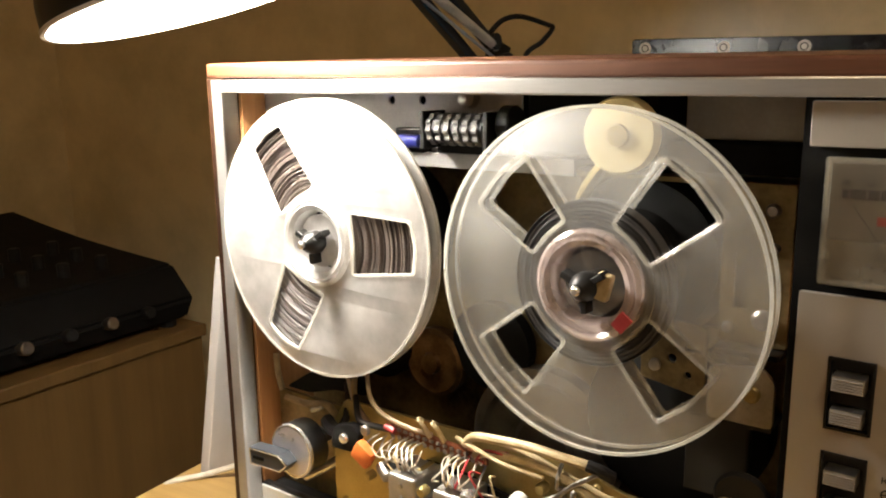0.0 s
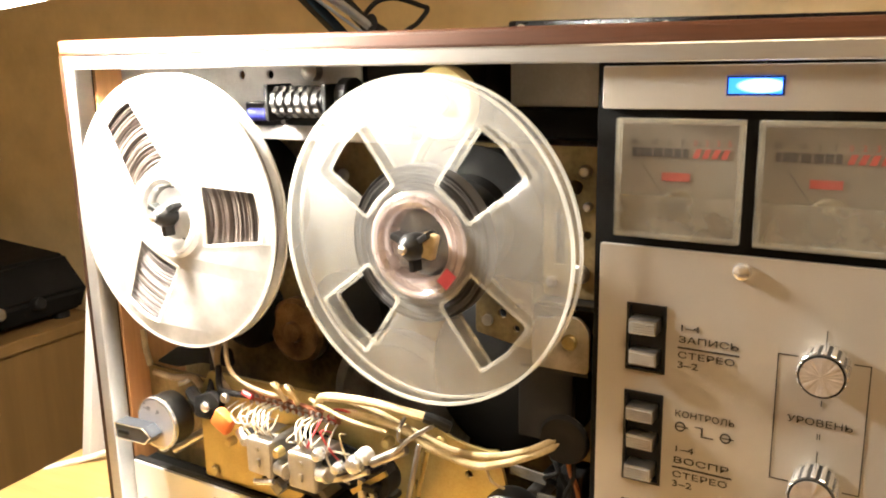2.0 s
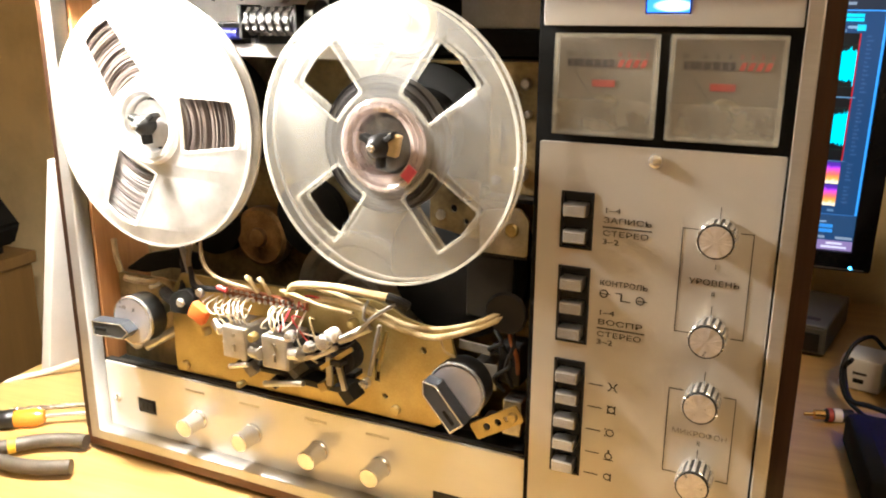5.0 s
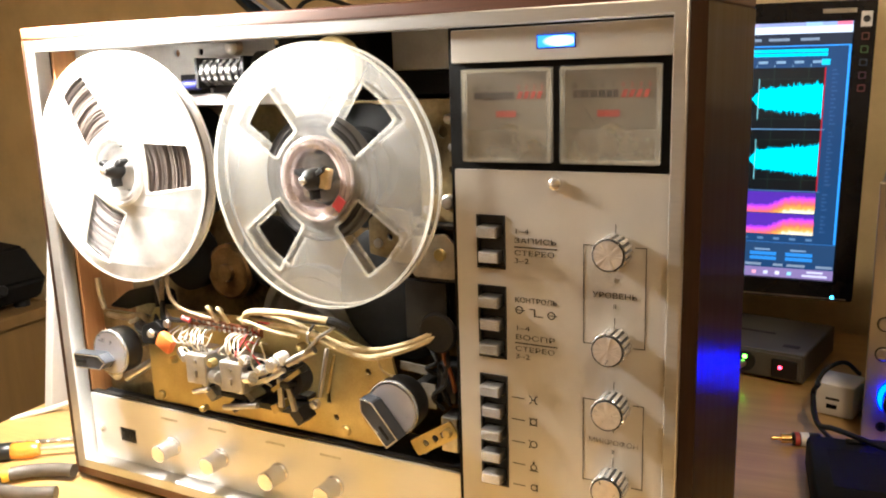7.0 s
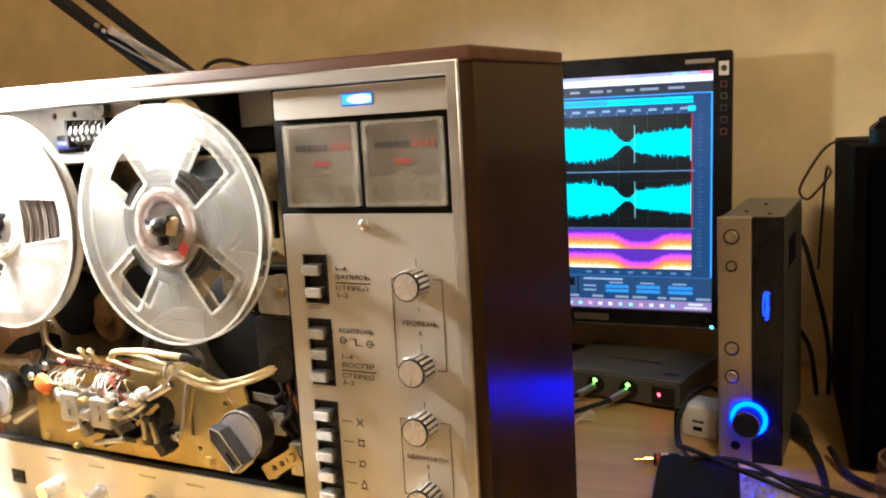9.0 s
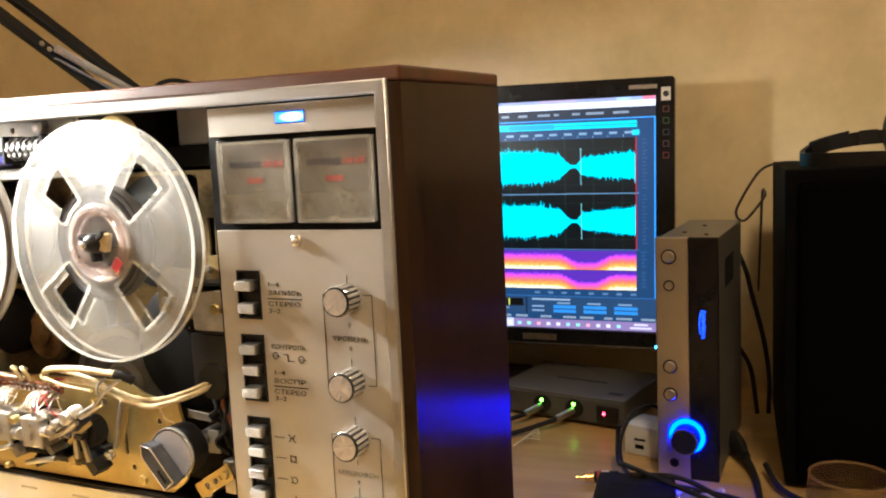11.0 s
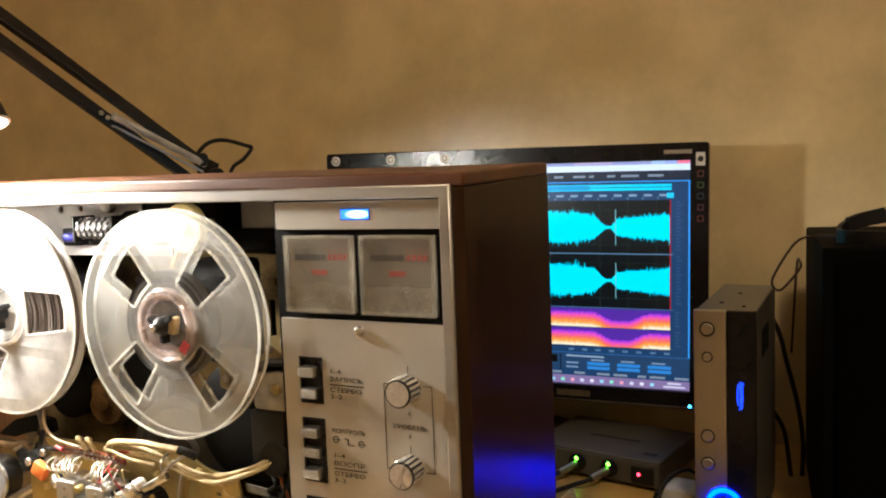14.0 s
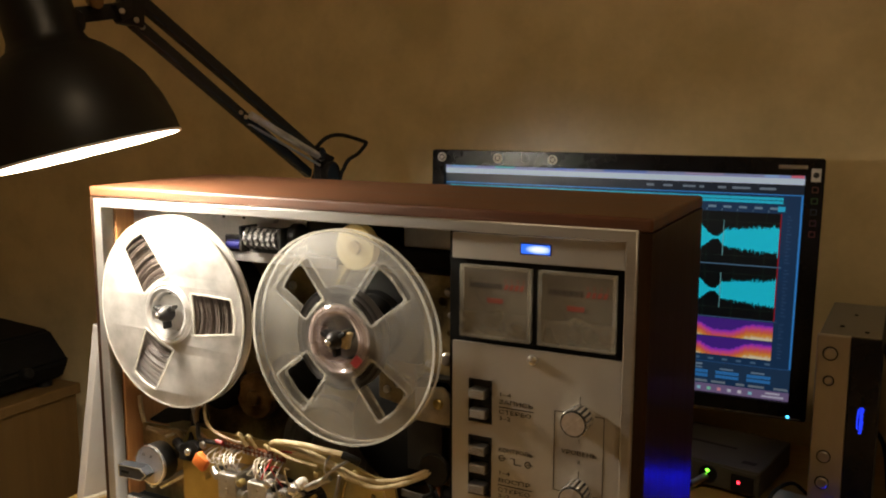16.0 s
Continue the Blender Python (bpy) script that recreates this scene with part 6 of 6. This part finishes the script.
for x in (-0.0640, -0.1080):
    jk = part("jack_socket", lathe([(0.0, 0.0), (0.0115, 0.0), (0.0115, 0.003), (0.006, 0.004), (0, 0.004)], (x, -0.0018, 0.0205), (0, -1, 0), 28), M_BLACK, dev, "black jack socket", True)
    part("signal_light", lathe([(0, 0), (0.0026, 0), (0.0018, 0.0014), (0, 0.0018)], (x, -0.0057, 0.0262), (0, -1, 0), 12), M_GREENLED, jk, "green light")
    plug = part("plug", joined(cyl((x - 0.001, -0.005, 0.0185), (x - 0.012, -0.030, 0.0125), 0.0046, 16, 0.0006)), M_STEEL, jk, "metal jack plug", True)
# the long stripe is a dark reflection, drawn as a thin bar
part("top_dark_mark", box(-0.120, -0.050, 0.062, 0.068, 0.0364, 0.0368, 0.0001), M_INK, dev, "dark reflection streak painted on the top")
part("top_dark_mark", box(-0.030, -0.012, 0.020, 0.030, 0.0364, 0.0368, 0.0001), M_INK, dev, "dark patch")

# ---- loose things on the desk, left of the recorder ----
gb = thing("grey_board", (-0.60, 0.68, 0.75), 0, "pale grey board leaning beside the recorder", "board")
bm = box(-0.006, 0.006, -0.125, 0.20, 0.0, 0.235, 0.001)
bm.transform(pose(-0.605, 0.68, 0.7512, 0, 12.0, 0))
part("panel", bm, M_GREYBOARD, gb, world=True)
for z in (0.785, 0.800, 0.815, 0.850):
    xx = -0.605 + (z - 0.75) * math.tan(radians(12.0)) + 0.007
    part("knob", cyl((xx, 0.610, z), (xx + 0.014, 0.610, z - 0.002), 0.0055, 14, 0.001), M_RUBBER, gb, "small black knob", world=True)
pc = thing("pale_cable", (-0.55, 0.6, 0.75), 0, "cream mains cable lying over the desk edge", "cable")
part("sheath", tube([(-0.455, 0.66, 0.815), (-0.50, 0.63, 0.795), (-0.55, 0.592, 0.772), (-0.595, 0.555, 0.756), (-0.628, 0.520, 0.745), (-0.640, 0.50, 0.70), (-0.645, 0.49, 0.60)], 0.0030, 10, 8), M_WHITEW, pc, world=True)
br_ = thing("brown_cable", (-0.47, 0.55, 0.75), 0, "dark brown cable curled on the desk", "cable")
part("sheath", tube([(-0.452, 0.50, 0.753), (-0.470, 0.512, 0.753), (-0.488, 0.545, 0.754), (-0.490, 0.585, 0.756), (-0.480, 0.63, 0.756)], 0.0028, 8, 8), M_BOARD, br_, world=True)

sd = thing("screwdriver", (-0.52, 0.465, 0.75), 0, "screwdriver with an amber handle lying on the desk", "screwdriver")
A, B = Vector((-0.552, 0.444, 0.7585)), Vector((-0.508, 0.476, 0.7585))
part("handle", lathe([(0, 0), (0.007, 0.001), (0.0082, 0.006), (0.0078, 0.035), (0.0085, 0.046), (0.006, 0.053), (0, 0.054)], A, B - A, 12), M_AMBER, sd, "clear amber handle", True, True)
part("band", lathe([(0.0080, 0.0), (0.0087, 0.001), (0.0087, 0.015), (0.0080, 0.016), (0.0080, 0.0)], A + (B - A) * 0.22, B - A, 16), M_BLACK, sd, "black band", True, True)
part("blade", cyl(B, B + (B - A).normalized() * 0.085, 0.0022, 10), M_CHROME, sd, "steel blade", True, True)
bit = thing("drill_bit", (-0.52, 0.50, 0.75), 0, "long twisted steel drill bit on the desk", "drill bit")
A, B = Vector((-0.560, 0.478, 0.7525)), Vector((-0.475, 0.542, 0.7525))
bm, rings, n = bmesh.new(), [], 60
fr = axis_frame(A, B - A)
for k in range(n + 1):
    h, tw = (B - A).length * k / n, k * 0.55
    rings.append([bm.verts.new(fr @ Vector((0.0023 * math.cos(2 * math.pi * j / 10 + tw) * (0.6 if j % 5 < 2 else 1), 0.0023 * math.sin(2 * math.pi * j / 10 + tw) * (0.6 if j % 5 < 2 else 1), h))) for j in range(10)])
for a, b in zip(rings[:-1], rings[1:]):
    for j in range(10):
        bm.faces.new((a[j], a[(j + 1) % 10], b[(j + 1) % 10], b[j]))
part("shank", bm, M_STEEL, bit, "", True, True)
pl = thing("pliers", (-0.50, 0.42, 0.75), 0, "pliers with grey rubber grips lying open on the desk", "pliers")
part("grip", tube([(-0.520, 0.395, 0.759), (-0.492, 0.420, 0.759), (-0.474, 0.440, 0.759), (-0.452, 0.453, 0.759), (-0.436, 0.4575, 0.759)], 0.0062, 12, 6), M_GRIP, pl, "grey rubber grip", True, True)
part("grip", tube([(-0.518, 0.388, 0.759), (-0.480, 0.402, 0.759), (-0.458, 0.404, 0.759), (-0.436, 0.410, 0.759), (-0.414, 0.422, 0.759)], 0.0062, 12, 6), M_GRIP, pl, "grey rubber grip", True, True)
part("collar", cyl((-0.4895, 0.4225, 0.759), (-0.4850, 0.4270, 0.759), 0.0068, 16, 0.0006), M_YELLOW, pl, "yellow collar", True, True)
part("jaws", joined(tube([(-0.515, 0.397, 0.757), (-0.535, 0.383, 0.757), (-0.575, 0.365, 0.757)], 0.006, 10, 4), cyl((-0.528, 0.388, 0.752), (-0.528, 0.388, 0.764), 0.010, 18, 0.001)), M_STEEL, pl, "steel jaws", True, True)

# ---- loose things on the desk, right of the recorder ----
hub = thing("white_adapter", (0.178, 0.906, 0.75), -14.0, "small white plastic adapter box on the desk", "adapter")
part("body", box(-0.020, 0.020, -0.022, 0.022, 0.0, 0.035, 0.004), M_WHITEP, hub, "", True)
part("slot", box(-0.006, 0.004, -0.0226, -0.0218, 0.009, 0.0135), M_MATBLACK, hub)
part("print", joined(box(-0.007, 0.006, -0.0224, -0.0219, 0.018, 0.0205)), M_INK, hub)
rca = thing("phono_plug", (0.14, 0.80, 0.75), 0, "gold phono plug with a black and white sleeve", "plug")
A, B = Vector((0.125, 0.792, 0.7568)), Vector((0.165, 0.806, 0.7568))
part("tip", cyl(A, A.lerp(B, 0.25), 0.0018, 12, 0.0004), M_GOLD, rca, "gold tip", True, True)
part("collar", lathe([(0.0, 0), (0.0046, 0), (0.0046, 0.009), (0.0035, 0.010), (0, 0.010)], A.lerp(B, 0.22), B - A, 20), M_GOLD, rca, "gold collar", True, True)
part("sleeve", cyl(A.lerp(B, 0.45), A.lerp(B, 1.05), 0.0062, 20, 0.001), M_BLACK, rca, "black sleeve", True, True)
part("white_band", cyl(A.lerp(B, 0.62), A.lerp(B, 0.80), 0.0065, 20, 0.0004), M_WHITEP, rca, "white band", True, True)
part("red_band", cyl(A.lerp(B, 0.50), A.lerp(B, 0.60), 0.0065, 20, 0.0004), M_RED, rca, "red band", True, True)
part("lead", tube([B, (0.18, 0.808, 0.757), (0.215, 0.800, 0.757), (0.27, 0.79, 0.757), (0.35, 0.76, 0.757)], 0.0030, 10, 6), M_RUBBER, rca, "black lead", True, True)
brick = thing("power_adapter", (0.200, 0.715, 0.75), 8.0, "black plastic power adapter with cables on the desk", "power adapter")
part("body", box(-0.036, 0.036, -0.070, 0.050, 0.0, 0.032, 0.006), M_MATBLACK, brick, "", True)
part("label", box(-0.022, 0.022, -0.05, 0.02, 0.0318, 0.0323), M_MATBLACK, brick)
part("lead", tube([(0.161, 0.840, 0.800), (0.156, 0.850, 0.785), (0.163, 0.820, 0.768), (0.178, 0.785, 0.779), (0.200, 0.752, 0.7875), (0.240, 0.728, 0.786), (0.290, 0.718, 0.775), (0.36, 0.700, 0.757)], 0.0024, 10, 8), M_RUBBER, brick, "black lead", True, True)
part("lead", tube([(0.19, 0.75, 0.784), (0.235, 0.765, 0.780), (0.29, 0.750, 0.765), (0.36, 0.735, 0.756)], 0.0024, 10, 8), M_RUBBER, brick, "black lead", True, True)
ac = thing("adapter_cable", (0.17, 0.9, 0.75), 0, "thin black cable looping over the white adapter", "cable")
part("sheath", tube([(0.195, 0.93, 0.784), (0.180, 0.915, 0.800), (0.163, 0.890, 0.796), (0.155, 0.870, 0.775), (0.160, 0.845, 0.760), (0.172, 0.820, 0.757), (0.19, 0.79, 0.757)], 0.0022, 8, 8), M_RUBBER, ac, "", True, True)
pk = thing("plug_lead", (0.28, 0.88, 0.75), 0, "black moulded plug and lead lying on the desk", "cable")
part("plug", lathe([(0, 0), (0.007, 0), (0.0085, 0.004), (0.0085, 0.028), (0.006, 0.040), (0.0048, 0.052), (0, 0.052)], (0.264, 0.935, 0.766), Vector((0.284, 0.880, 0.762)) - Vector((0.264, 0.935, 0.766)), 16), M_BLACK, pk, "", True, True)
part("sheath", tube([(0.282, 0.886, 0.7625), (0.292, 0.855, 0.757), (0.299, 0.814, 0.7545), (0.303, 0.76, 0.7545), (0.30, 0.68, 0.7545)], 0.0032, 10, 8), M_RUBBER, pk, "", True, True)
ft = thing("speaker_lead", (0.33, 0.82, 0.75), 0, "black lead running past the loudspeaker", "cable")
part("sheath", tube([(0.302, 0.870, 0.762), (0.318, 0.826, 0.757), (0.345, 0.80, 0.756), (0.40, 0.78, 0.756)], 0.0030, 10, 8), M_RUBBER, ft, "", True, True)
for pts in (((0.245, 1.062, 0.985), (0.267, 1.062, 0.938), (0.276, 1.062, 0.902), (0.289, 1.062, 0.848), (0.2955, 1.062, 0.800), (0.2945, 1.066, 0.754)), ((0.245, 1.058, 0.86), (0.264, 1.058, 0.832), (0.275, 1.058, 0.808), (0.282, 1.060, 0.754))):
    wc = thing("wall_cable", (pts[-1][0], pts[-1][1], 0.75), 0, "black cable hanging down behind the amplifier", "cable")
    part("sheath", tube(pts, 0.0028, 10, 6), M_RUBBER, wc, "", True, True)
wr = thing("clear_wrap", (0.25, 0.76, 0.75), 10, "crumpled clear plastic wrap on the desk", "packaging")
bm = bmesh.new()
bmesh.ops.create_grid(bm, x_segments=14, y_segments=14, size=0.5)
rw = random.Random(5)
for v in bm.verts:
    v.co = Vector((v.co.x * 0.055, v.co.y * 0.085, 0.004 + 0.010 * abs(noise.noise(Vector((v.co.x * 5, v.co.y * 5, 2.0)))) + 0.002 * rw.random()))
bmesh.ops.solidify(bm, geom=bm.faces[:], thickness=0.0004)
part("film", bm, M_PURPLE, wr)
jar = thing("glass_jar", (0.376, 0.768, 0.75), 0, "low rounded amber glass jar standing on the desk", "jar")
part("glass", lathe([(0, 0.0), (0.026, 0.0), (0.031, 0.004), (0.036, 0.020), (0.0355, 0.036), (0.0335, 0.049), (0.0320, 0.049), (0.0340, 0.036), (0.0345, 0.020), (0.030, 0.006), (0, 0.004)], (0, 0, 0), (0, 0, 1), 48), M_GLASSJAR, jar, "", True)
part("rim", lathe([(0.0318, 0.0485), (0.0338, 0.0485), (0.0338, 0.0503), (0.0318, 0.0503), (0.0318, 0.0485)], (0, 0, 0), (0, 0, 1), 48), M_JARLIP, jar, "", True)
for k, x in enumerate((-0.0640, -0.1080)):
    P = pose(0.139, 0.960, 0.75, 0, 0, -10.0) @ Vector((x - 0.012, -0.030, 0.0125))
    jl = thing("jack_lead", (P.x, P.y - 0.03, 0.75), 0, "black lead plugged into the audio interface", "cable")
    part("sheath", tube([P, P + Vector((-0.02, -0.02, -0.004)), P + Vector((-0.05, -0.05, -0.008)), P + Vector((-0.10, -0.09 - 0.03 * k, -0.0085))], 0.0030, 8, 6), M_RUBBER, jl, "", True, True)
wt = thing("wire_scraps", (0.035, 0.9, 0.75), 0, "pale stripped wire scraps on the desk", "wire")
part("strands", joined(*[tube([(0.03 + 0.004 * k, 0.87 + 0.012 * k, 0.752), (0.04, 0.885 + 0.010 * k, 0.757), (0.052 - 0.003 * k, 0.90 + 0.008 * k, 0.752)], 0.0010, 6, 5) for k in range(5)]), M_WHITEW, wt, world=True)
